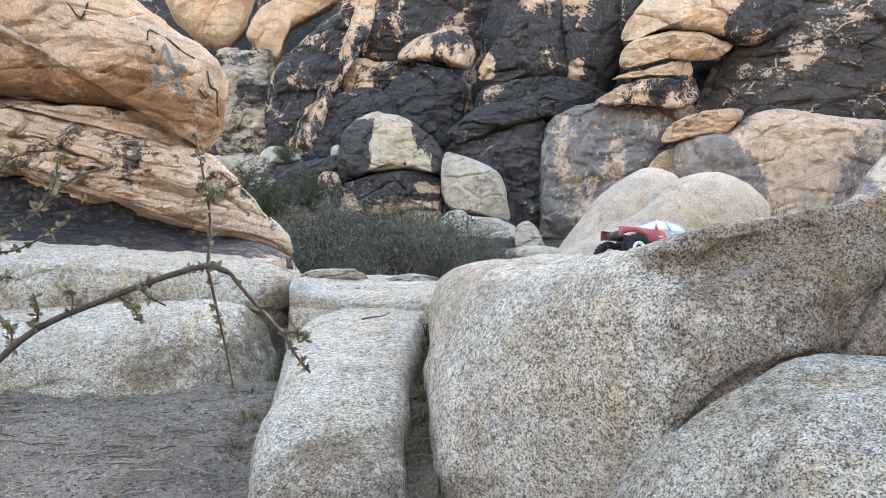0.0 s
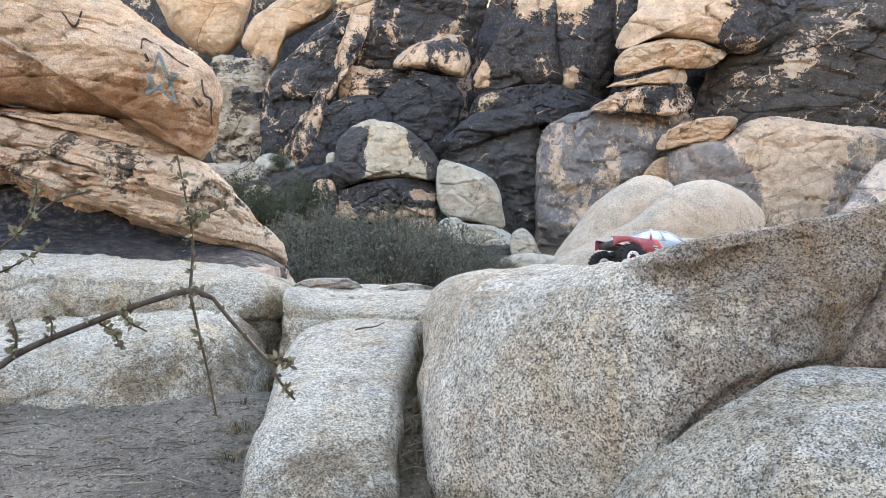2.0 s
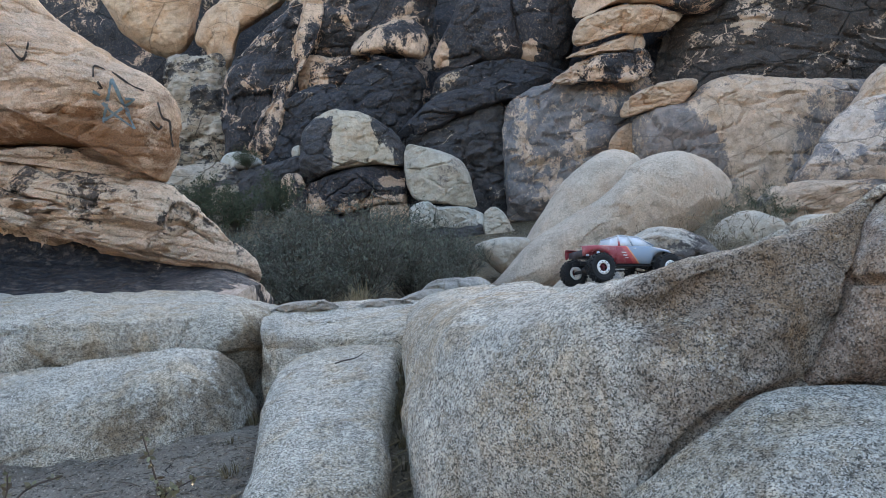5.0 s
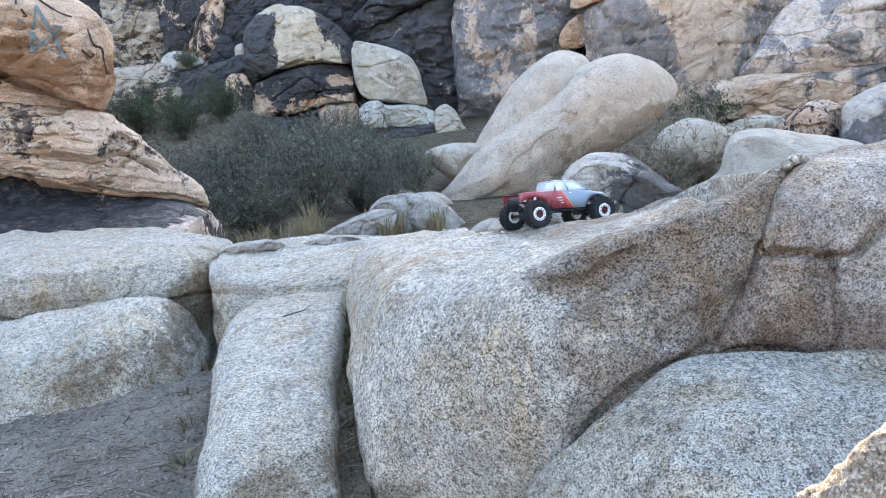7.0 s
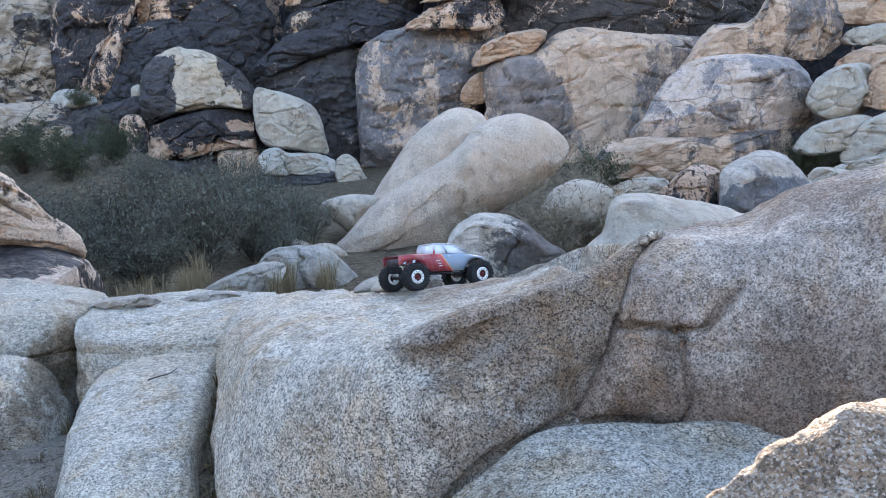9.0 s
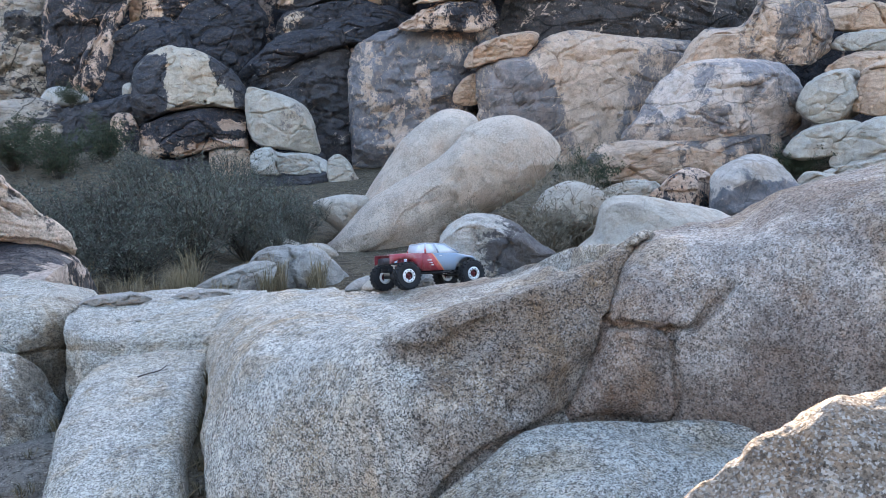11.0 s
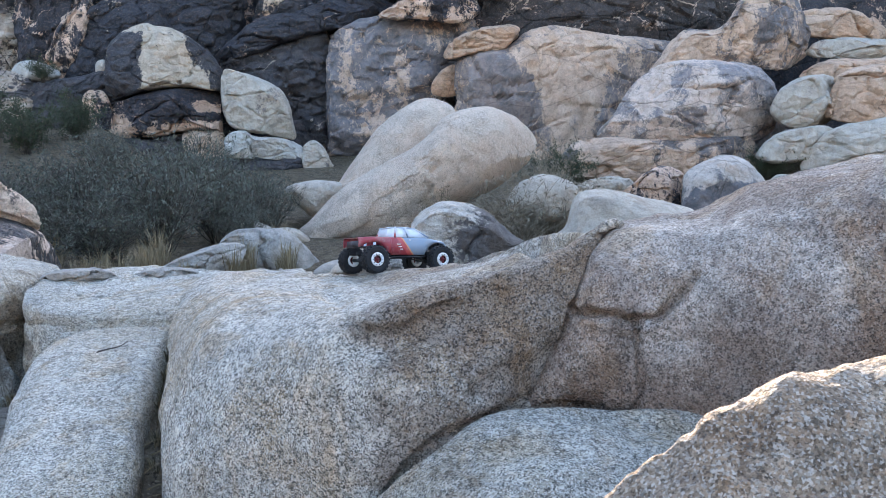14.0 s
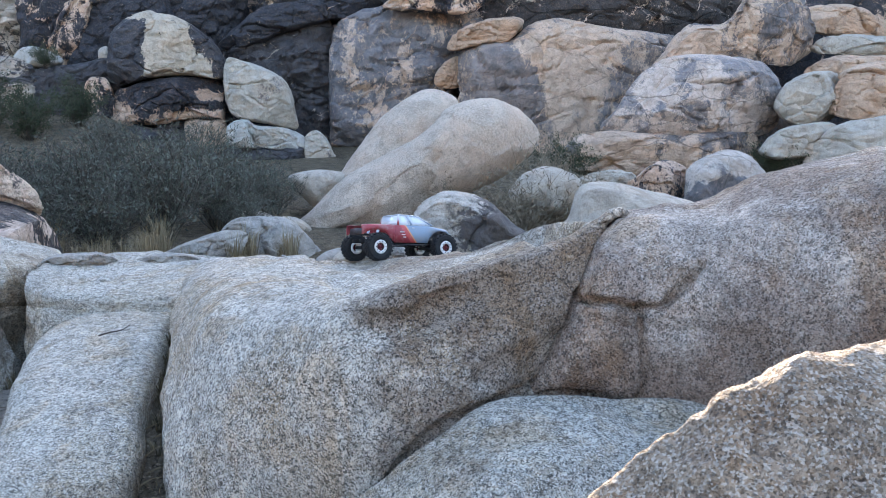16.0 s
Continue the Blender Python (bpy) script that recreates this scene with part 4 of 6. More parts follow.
boulder("boulder", "tan layered rock at the top of a stack", (7.45, 21.73, 7.18), [(-2.56, -0.79), (-2.47, -0.33), (-2.01, 0.18), (-1.40, 0.92), (2.56, 0.92), (2.27, -0.15), (1.35, -0.79), (0.57, -0.92), (-0.18, -0.64), (-1.40, -0.52)], 1.03, 2.30, 3, 0.04, STACK)
boulder("boulder", "tan flat slab in a rock stack", (6.22, 21.39, 6.06), [(-1.51, -0.45), (-1.36, 0.06), (-0.75, 0.39), (0.48, 0.48), (1.31, 0.24), (1.51, 0.06), (1.26, -0.15), (0.78, -0.30), (-0.28, -0.28), (-1.09, -0.48)], 1.03, 1.61, 3, 0.05, TAN)
boulder("boulder", "thin tan slab wedged in a rock stack", (5.53, 21.27, 5.49), [(-1.08, -0.26), (-0.51, -0.06), (0.24, 0.11), (0.76, 0.26), (1.01, 0.15), (1.08, -0.09), (0.54, -0.18), (-0.36, -0.21)], 0.92, 1.61, 3, 0.06, TAN)
boulder("boulder", "tan and dark stained slab at the foot of a stack", (5.32, 21.04, 4.89), [(-1.36, -0.31), (-1.07, -0.06), (-0.51, 0.22), (0.38, 0.34), (1.05, 0.43), (1.36, 0.22), (1.36, -0.22), (0.83, -0.43), (-0.66, -0.40)], 0.92, 1.61, 3, 0.07, TANV)
JOINT_D = ([(-4.60, 0.11), (-3.22, 0.17), (-1.84, -0.11), (0.23, -0.23), (2.30, -0.40)], 0.05, 0.1)
JOINT_E = ([(-2.88, 1.49), (-2.82, 0.69), (-2.99, -0.23), (-2.88, -1.38)], 0.045, 0.1)
JOINT_F = ([(0.46, 1.49), (1.03, 0.34), (0.46, -0.57), (-0.23, -1.49)], 0.05, 0.1)
JOINT_A = ([(-3.79, 0.34), (-2.07, 0.17), (-0.34, -0.29), (1.38, -0.69), (4.02, -1.15)], 0.06, 0.14)
JOINT_B = ([(-3.33, -0.40), (-1.38, -0.57), (0.46, -1.09), (2.30, -1.38)], 0.05, 0.12)
JOINT_C = ([(-1.15, 1.15), (0.57, 0.86), (2.53, 0.23), (4.14, -0.11)], 0.05, 0.12)
boulder("cliff_block", "dark varnished cliff wall with sloping cracks", (11.19, 21.85, 5.64), [(-4.42, -1.43), (-4.30, -0.26), (-3.96, 0.34), (-3.32, 0.60), (-2.64, 0.90), (-1.74, 2.10), (3.19, 2.10), (4.42, 0.05), (4.25, -2.10), (0.72, -1.79), (-1.43, -1.43), (-3.12, -1.43)], 1.26, 2.53, 4, 0.08, BROWNV, cracks=[JOINT_A, JOINT_B, JOINT_C])
boulder("boulder", "pale caprock boulder on the cliff", (6.50, 20.01, 3.83), [(-0.99, -0.43), (-0.84, 0.00), (-0.25, 0.28), (0.76, 0.43), (0.99, 0.25), (0.53, -0.20), (-0.23, -0.28)], 0.92, 1.38, 2.8, 0.06, TAN)
boulder("boulder", "small tan wedge of rock", (5.53, 20.24, 2.86), [(-0.38, -0.25), (-0.22, 0.14), (0.26, 0.40), (0.38, -0.29), (-0.05, -0.40)], 0.57, 0.92, 3, 0.06, TAN)
boulder("cliff_block", "tan granite cliff wall with grey staining", (10.55, 20.24, 2.23), [(-4.68, 1.07), (-4.06, 1.41), (-3.35, 1.41), (-2.77, 1.84), (-2.14, 2.04), (-1.21, 1.95), (0.61, 1.74), (2.50, 1.38), (4.62, 0.53), (4.76, -2.04), (-4.62, -2.04), (-4.76, 0.10)], 1.26, 2.53, 3.6, 0.06, TANW, cracks=[JOINT_D, JOINT_E, JOINT_F])
boulder("cliff_block", "dark varnished block in a notch", (6.15, 23.23, 7.94), [(-0.86, -1.49), (-0.92, 1.03), (-0.34, 1.72), (0.80, 1.72), (0.92, 0.23), (0.11, -1.61)], 0.92, 1.72, 3.4, 0.07, VARN)

# ---- the slope on the far side ----
boulder("cliff_block", "stained cliff mass above the dome", (12.02, 17.40, 3.78), [(-2.21, -1.03), (-1.92, -0.58), (-1.40, -0.03), (-0.36, 0.11), (0.40, 1.03), (1.63, 1.03), (1.93, 0.23), (2.21, -0.38), (1.50, -0.91), (-0.36, -0.83)], 1.2, 2.5, 3, 0.04, TANG)
boulder("boulder", "large stained granite dome", (9.82, 15.60, 2.04), [(-2.11, -0.75), (-1.84, -0.29), (-1.51, 0.23), (-0.92, 0.73), (0.01, 0.85), (1.37, 0.72), (1.96, 0.25), (2.11, -0.30), (1.66, -0.82), (-0.00, -0.85)], 1.4, 2, 3.0, 0.03, FLAKEL, dense=2)
boulder("cliff_block", "pale jointed ledge under the dome", (9.25, 15.40, 0.87), [(-2.27, 0.30), (-1.64, 0.46), (-0.22, 0.40), (2.22, 0.35), (2.28, -0.29), (0.44, -0.46), (-2.28, -0.32)], 1.3, 2, 4, 0.03, TANG)
boulder("boulder", "pale rounded boulder on the slope", (11.84, 14.60, 1.94), [(-0.80, -0.20), (-0.64, 0.26), (-0.03, 0.54), (0.65, 0.52), (0.80, 0.12), (0.59, -0.43), (-0.28, -0.54)], 1, 1.2, 2.95, 0.03, PALE)
boulder("boulder", "tan rounded boulder on the slope", (13.50, 14.20, 2.01), [(-1.46, -0.35), (-1.23, 0.35), (-0.54, 0.63), (0.85, 0.60), (1.46, -0.16), (0.90, -0.63), (-0.50, -0.56)], 1, 1.4, 2.95, 0.03, TAN)
boulder("boulder", "pale block on the slope", (10.88, 13.60, 1.08), [(-0.87, -0.17), (-0.46, 0.20), (0.55, 0.36), (0.87, 0.19), (0.43, -0.25), (-0.45, -0.36)], 0.7, 1, 2.95, 0.03, PALE)
boulder("boulder", "pale slab on the slope", (12.16, 13.20, 1.04), [(-1.54, -0.39), (-1.08, 0.12), (-0.31, 0.41), (1.24, 0.46), (1.54, -0.32), (-0.54, -0.46)], 0.7, 1, 2.95, 0.03, PALE)
boulder("boulder", "pale flat slab low on the slope", (11.72, 12.40, 0.45), [(-1.72, 0.02), (-1.02, 0.25), (0.18, 0.35), (1.69, 0.18), (1.72, -0.35), (-1.25, -0.21)], 0.7, 1, 2.95, 0.03, PALE)
boulder("boulder", "round stained boulder, shade of a hollow underside put into its colour", (7.18, 10.20, 0.50), [(-0.81, -0.10), (-0.75, 0.25), (-0.48, 0.44), (-0.11, 0.51), (0.26, 0.39), (0.62, 0.06), (0.81, -0.28), (0.45, -0.51), (-0.29, -0.49), (-0.74, -0.33)], 0.7, 0.8, 2.3, 0.05, HOLLOW_SHADE)
boulder("boulder", "brown angular granite boulder", (6.25, 10.80, 0.52), [(-0.65, -0.19), (-0.28, 0.15), (0.09, 0.35), (0.48, 0.25), (0.65, -0.01), (0.59, -0.35), (-0.19, -0.34)], 0.5, 0.6, 2.95, 0.03, TANV)
boulder("boulder", "low pale granite rock", (8.61, 10.60, 0.31), [(-0.60, 0.02), (-0.41, 0.35), (-0.02, 0.32), (0.59, 0.14), (0.60, -0.35), (-0.40, -0.35)], 0.4, 0.5, 2.95, 0.03, PALE)
boulder("boulder", "pale flat granite rock", (5.73, 11.40, 0.56), [(-0.47, 0.01), (-0.07, 0.15), (0.47, 0.08), (0.35, -0.15), (-0.31, -0.13)], 0.4, 0.5, 3, 0.06, PALE)
boulder("boulder", "pale rounded boulder behind a dry bush", (3.69, 8.60, 0.63), [(-0.45, -0.09), (-0.36, 0.16), (-0.14, 0.26), (0.07, 0.27), (0.36, 0.14), (0.45, -0.14), (0.06, -0.27)], 0.5, 0.6, 2.4, 0.06, PALE)
boulder("rock_slab", "long pale granite rock slab", (3.88, 6.60, 0.47), [(-0.94, -0.12), (-0.77, 0.07), (-0.68, 0.31), (-0.49, 0.37), (-0.22, 0.33), (0.12, 0.24), (0.52, 0.11), (0.94, -0.03), (0.94, -0.37), (-0.40, -0.32)], 0.7, 0.8, 2.6, 0.05, PALE)
boulder("boulder", "pale boulder at the top of the slope", (17.17, 20.00, 4.33), [(-1.48, 0.23), (-0.79, 0.45), (0.32, 0.41), (1.48, -0.10), (1.10, -0.45), (-1.14, -0.32)], 0.8, 1, 2.95, 0.03, TAN)
boulder("boulder", "grey slab at the top of the slope", (17.19, 18.50, 3.43), [(-2.13, 0.14), (-1.48, 0.34), (0.28, 0.34), (2.11, 0.11), (2.13, -0.34), (-1.81, -0.15)], 0.8, 1, 2.95, 0.03, PALE)
boulder("boulder", "pale slab on the slope", (15.49, 16.80, 2.72), [(-2.11, -0.09), (-1.49, 0.27), (-0.23, 0.35), (2.08, 0.31), (2.11, -0.35), (-0.85, -0.22)], 0.8, 1, 2.95, 0.03, TAN)

# ---- leaning pair and the rocks behind the ledge ----
boulder("boulder", "pale upright granite boulder leaning on another", (2.63, 12.30, 1.12), [(-1.00, -0.63), (-0.84, -0.33), (-0.61, -0.02), (-0.23, 0.43), (0.14, 0.71), (0.41, 0.85), (0.68, 0.85), (0.95, 0.72), (1.00, 0.46), (0.80, -0.20), (-0.23, -0.85)], 1, 1.2, 2.3, 0.03, PINK)
boulder("boulder", "large pale leaning granite boulder", (2.74, 11.20, 0.70), [(-1.73, -0.65), (-1.56, -0.46), (-1.29, -0.19), (-0.95, 0.09), (-0.48, 0.31), (0.03, 0.62), (0.36, 0.91), (0.63, 1.04), (0.96, 1.07), (1.23, 1.01), (1.48, 0.87), (1.70, 0.65), (1.73, 0.46), (1.55, 0.21), (1.19, -0.06), (0.75, -0.27), (0.38, -0.45), (0.05, -0.72), (-0.20, -1.08), (-1.69, -0.97)], 1.1, 1.3, 2.3, 0.03, PINK, lean=-.25)
boulder("boulder", "grey block beside the leaning boulder", (1.34, 11.80, 0.49), [(-0.43, 0.20), (-0.18, 0.29), (0.23, 0.29), (0.43, 0.15), (0.11, -0.29), (-0.21, -0.10)], 0.4, 0.6, 2.6, 0.05, PALE)
boulder("boulder", "angular granite boulder by the gully", (0.47, 8.40, 0.10), [(-0.66, -0.35), (-0.52, 0.02), (-0.40, 0.27), (-0.22, 0.36), (0.14, 0.36), (0.34, 0.26), (0.52, 0.05), (0.64, -0.12), (0.62, -0.38)], 0.5, 0.5, 3.2, 0.03, GREYR)
boulder("rock_slab", "slanting cracked rock slab", (-0.12, 7.40, 0.26), [(-0.43, -0.10), (-0.29, 0.02), (-0.09, 0.11), (0.16, 0.18), (0.37, 0.18), (0.43, 0.11), (0.34, -0.04), (0.22, -0.18)], 0.5, 0.5, 3.2, 0.03, GREYR)
boulder("boulder", "small pale rounded granite rock", (0.41, 10.60, 0.21), [(-0.26, -0.02), (-0.20, 0.10), (-0.00, 0.13), (0.21, 0.06), (0.26, -0.04), (0.12, -0.13), (-0.11, -0.12)], 0.3, 0.4, 2.4, 0.04, PALE)
boulder("boulder", "small pale rounded granite rock", (0.87, 10.20, 0.17), [(-0.22, 0.04), (-0.16, 0.11), (0.04, 0.10), (0.20, -0.01), (0.22, -0.11), (-0.07, -0.08)], 0.3, 0.4, 2.4, 0.04, PALE)
boulder("boulder", "dark patched round boulder", (1.86, 5.50, 0.54), [(-0.50, -0.19), (-0.46, 0.05), (-0.38, 0.21), (-0.21, 0.32), (-0.03, 0.31), (0.16, 0.23), (0.34, 0.07), (0.50, -0.06), (0.46, -0.27), (-0.03, -0.32)], 0.5, 0.5, 2.75, 0.03, PATCHY)
boulder("rock_slab", "broken grey rock slab on edge", (1.04, 4.55, 0.62), [(-0.13, -0.12), (-0.09, 0.04), (-0.04, 0.12), (0.09, 0.12), (0.11, 0.02), (0.13, -0.11)], 0.12, 0.15, 3.5, 0.03, GREYR)
boulder("rock_slab", "broken flat grey rock slab", (1.06, 4.30, 0.62), [(-0.09, -0.06), (-0.05, 0.05), (0.03, 0.07), (0.07, 0.04), (0.09, -0.07)], 0.1, 0.15, 2.8, 0.03, GREYR)
boulder("boulder", "grey sloping rock behind the ledge", (0.96, 4.70, 0.60), [(-0.17, -0.07), (-0.10, 0.02), (0.00, 0.07), (0.10, 0.09), (0.17, 0.05), (0.17, -0.09)], 0.25, 0.3, 2.5, 0.04, PALE)
boulder("boulder", "low grey stone behind the ledge", (0.83, 5.00, 0.52), [(-0.12, -0.03), (-0.07, 0.03), (0.03, 0.05), (0.10, 0.02), (0.12, -0.05)], 0.2, 0.3, 2.5, 0.05, GREYR)

# ---- the stack with the dome-shaped boulder ----
boulder("boulder", "dome-shaped boulder, dark varnish with a pale scar", (-1.38, 21.16, 3.40), [(-1.35, -0.97), (-1.41, -0.45), (-1.35, -0.01), (-1.23, 0.44), (-1.05, 0.62), (-0.79, 0.80), (-0.41, 0.97), (-0.16, 0.91), (0.26, 0.85), (0.70, 0.61), (1.00, 0.36), (1.26, 0.02), (1.41, -0.31), (1.37, -0.66), (0.85, -0.60), (0.10, -0.57), (-0.42, -0.65), (-0.86, -0.80)], 1.35, 1.72, 2.75, 0.035, EGG)
boulder("boulder", "dark block under the dome-shaped boulder", (-1.39, 21.04, 2.20), [(-1.33, -0.46), (-1.21, 0.21), (-0.84, 0.38), (-0.40, 0.53), (0.12, 0.62), (0.86, 0.58), (1.30, 0.50), (1.33, 0.06), (1.33, -0.47), (1.15, -0.43), (0.34, -0.47), (-0.47, -0.62)], 1.30, 1.49, 3.6, 0.03, SCAR_C)
boulder("boulder", "dark broken block at the foot of the stack", (-1.89, 20.98, 1.39), [(-0.84, 0.36), (0.04, 0.18), (0.84, 0.30), (0.84, -0.31), (0.03, -0.58), (-0.75, -0.58)], 1.1, 1.2, 3.6, 0.04, DARKG)
boulder("boulder", "tan broken block of granite", (-2.92, 20.82, 2.25), [(-0.30, -0.36), (-0.34, 0.22), (-0.21, 0.48), (0.13, 0.48), (0.29, 0.22), (0.34, -0.25), (0.20, -0.48)], 0.69, 0.92, 3, 0.05, TANV)
boulder("boulder", "small pale stone wedged beside the dome", (-2.83, 21.30, 3.29), [(-0.13, -0.15), (-0.14, 0.09), (-0.07, 0.19), (0.08, 0.21), (0.14, -0.03), (0.05, -0.21)], 0.2, 0.3, 2.5, 0.04, PALE)
boulder("boulder", "tan block at the foot of the stack", (-0.53, 20.47, 1.36), [(-0.47, 0.30), (0.01, 0.36), (0.47, 0.30), (0.47, -0.29), (0.01, -0.46), (-0.39, -0.39)], 0.69, 0.92, 3.6, 0.04, TANP)
boulder("boulder", "white rounded granite boulder", (0.80, 20.24, 2.33), [(-0.77, 0.82), (-0.46, 0.82), (0.11, 0.62), (0.56, 0.36), (0.76, 0.00), (0.82, -0.42), (0.86, -0.81), (0.62, -0.82), (0.11, -0.72), (-0.46, -0.60), (-0.75, -0.38), (-0.86, 0.22)], 0.95, 1.15, 2.95, 0.03, PALE)
boulder("boulder", "white flat slab of rock", (0.89, 19.78, 1.34), [(-0.89, 0.20), (-0.69, 0.34), (-0.44, 0.36), (-0.21, 0.22), (0.42, 0.17), (0.70, 0.05), (0.89, -0.09), (0.89, -0.34), (0.56, -0.36), (-0.00, -0.31), (-0.70, -0.28), (-0.89, -0.11)], 0.92, 1.03, 3.0, 0.03, WHITE)
boulder("boulder", "upright pale granite stone", (2.13, 19.55, 1.02), [(-0.32, -0.35), (-0.36, 0.17), (-0.26, 0.35), (-0.08, 0.41), (0.10, 0.30), (0.23, 0.10), (0.38, -0.44)], 0.46, 0.57, 2.8, 0.03, PALE)
boulder("boulder", "dark rock under the white slab", (0.93, 19.78, 0.78), [(-0.98, -0.10), (-0.83, 0.31), (0.84, 0.25), (0.98, -0.18), (-0.00, -0.31)], 0.80, 1.03, 3, 0.05, DARKG)
boulder("cliff_block", "grey broken granite ledge", (-5.36, 21.62, 2.58), [(-1.02, 0.53), (-0.61, 0.69), (0.46, 0.66), (0.91, 0.45), (1.21, -0.15), (0.61, -0.69), (-0.61, -0.68), (-1.21, -0.07)], 0.92, 1.38, 3, 0.08, LAYERG)
boulder("cliff_block", "dark ledge beside the dome-shaped boulder", (-3.69, 21.39, 2.40), [(-1.15, 0.00), (-0.70, 0.59), (0.20, 0.68), (1.01, 0.83), (1.15, -0.08), (0.49, -0.83), (-0.85, -0.83)], 0.92, 1.38, 3, 0.08, DARKG)
boulder("boulder", "white broken rock on the ledge", (-4.43, 21.73, 3.27), [(-0.56, -0.17), (-0.41, 0.17), (-0.08, 0.26), (0.44, 0.10), (0.56, -0.14), (-0.05, -0.26)], 0.57, 0.80, 2.6, 0.06, WHITE)

# ---- the overhanging stack ----
LAYER_A = ([(-0.9, 0.22), (-0.1, 0.02), (0.55, -0.12), (1.1, -0.3)], 0.04, 0.11)
LAYER_B = ([(-1.6, -0.12), (-0.8, -0.25), (0.1, -0.42), (0.75, -0.6)], 0.04, 0.1)
OVERHANG = boulder("boulder", "huge overhanging ochre granite boulder", (-4.05, 7.10, 2.90), [(-2.02, 1.23), (0.36, 0.89), (0.96, 0.33), (1.28, 0.07), (1.58, -0.18), (1.86, -0.36), (1.98, -0.50), (2.02, -0.69), (1.99, -0.97), (1.92, -1.15), (1.81, -1.23), (1.58, -1.05), (1.31, -0.91), (0.56, -0.81), (-0.33, -0.75), (-2.01, -0.66)], 0.9, 2, 3.0, 0.02, OCHRE, dense=4, layered=0.35)
boulder("rock_slab", "thin broken ochre rock layer", (-3.92, 7.25, 1.92), [(-1.59, 0.27), (-0.08, 0.22), (0.53, 0.15), (1.19, 0.10), (1.51, -0.14), (1.59, -0.27), (1.34, -0.23), (0.89, -0.09), (0.42, 0.03), (-1.59, 0.20)], 0.75, 1.2, 4.5, 0.02, OCHRED, dense=3, layered=0.8)
boulder("rock_slab", "massive tilted ochre rock layer", (-3.72, 7.10, 1.37), [(-2.30, 0.68), (-0.22, 0.69), (0.33, 0.56), (1.02, 0.40), (1.41, 0.29), (1.61, 0.18), (1.86, -0.07), (2.11, -0.33), (2.25, -0.50), (2.30, -0.69), (2.10, -0.68), (1.77, -0.61), (1.36, -0.48), (0.77, -0.33), (0.27, -0.18), (-0.62, -0.05), (-2.30, 0.13)], 0.7, 1.8, 3.2, 0.035, OCHRED, 0.0, [LAYER_A, LAYER_B], 4, 1.0)
BASE_CRACK = ([(-2.12, 0.88), (-2.08, 0.82), (-1.95, 0.75), (-1.82, 0.66)], 0.03, 0.06)
loft("rock_slab", "dark varnished sloping rock layer at the base", [
    sec(-6.0, 5.90, 0.30, 5.85, 0.85, 6.20, 1.00, 6.70, 1.25, 7.10, 1.60, 8.20, 1.70, 8.60, 0.30),
    sec(-3.5, 5.85, 0.30, 5.80, 0.78, 6.05, 0.90, 6.60, 1.10, 6.95, 1.42, 8.10, 1.45, 8.50, 0.30),
    sec(-2.1, 5.82, 0.30, 5.78, 0.68, 5.95, 0.745, 6.70, 0.86, 7.10, 1.02, 8.00, 1.00, 8.30, 0.30),
    sec(-1.55, 5.70, 0.30, 5.65, 0.66, 5.85, 0.72, 6.50, 0.79, 7.10, 0.80, 7.60, 0.70, 7.90, 0.30),
    sec(-1.24, 5.62, 0.30, 5.58, 0.60, 5.75, 0.66, 6.20, 0.68, 6.60, 0.66, 7.00, 0.55, 7.30, 0.30)], SCAR_D, 0.03, 0.5, 40, 16, 0.4, [BASE_CRACK], 0.5)


# ---- sprayed paint on the overhanging boulder ----
BLUE = plain("faded_blue_paint", (0.30, 0.37, 0.38), 0.9, vary=0.35, scale=45, bump=0.5)
BLACK = plain("faded_black_paint", (0.13, 0.10, 0.085), 0.9, vary=0.5, scale=45, bump=0.5)


def sprayed(rock, points, width, material, label):
    """A stroke of paint laid on the front of a rock, through places (x, z)."""
    scene.view_layers[0].update()
    bm, prev = bmesh.new(), None
    line = smooth_line([Vector((x, 0, z)) for x, z in points], 8)
    for k, p in enumerate(line):
        d = (line[min(k + 1, len(line) - 1)] - line[max(k - 1, 0)]).normalized()
        side = Vector((-d.z, 0, d.x)) * width * (0.75 + 0.5 * noise.noise(p * 9))
        pair = []
        for q in (p - side, p, p + side):
            start = Vector((0, 0, 0.76))
            hit, place, normal, _ = rock.ray_cast(rock.matrix_world.inverted() @ start, (Vector((q.x, 6.08, q.z)) - start).normalized())
            pair.append(bm.verts.new(place + normal * 0.006) if hit else None)
        if None in pair:
            pair = None
        if prev and pair:
            bm.faces.new((prev[0], prev[1], pair[1], pair[0]))
            bm.faces.new((prev[1], prev[2], pair[2], pair[1]))
        prev = pair
    bmesh.ops.solidify(bm, geom=bm.faces[:], thickness=0.003)
    part("paint_stroke", bm, material, rock, label)


for stroke in ([(-2.108, 2.301), (-2.150, 2.140), (-2.198, 1.985)], [(-2.108, 2.301), (-2.040, 2.120), (-1.969, 1.916)], [(-2.249, 2.224), (-2.200, 2.190)], [(-2.020, 2.145), (-1.951, 2.134)],
               [(-1.951, 2.134), (-2.060, 2.070), (-2.198, 1.985)], [(-2.190, 2.130), (-2.100, 2.030), (-1.969, 1.916)]):
    sprayed(OVERHANG, stroke, 0.013, BLUE, "faded blue spray paint stroke")
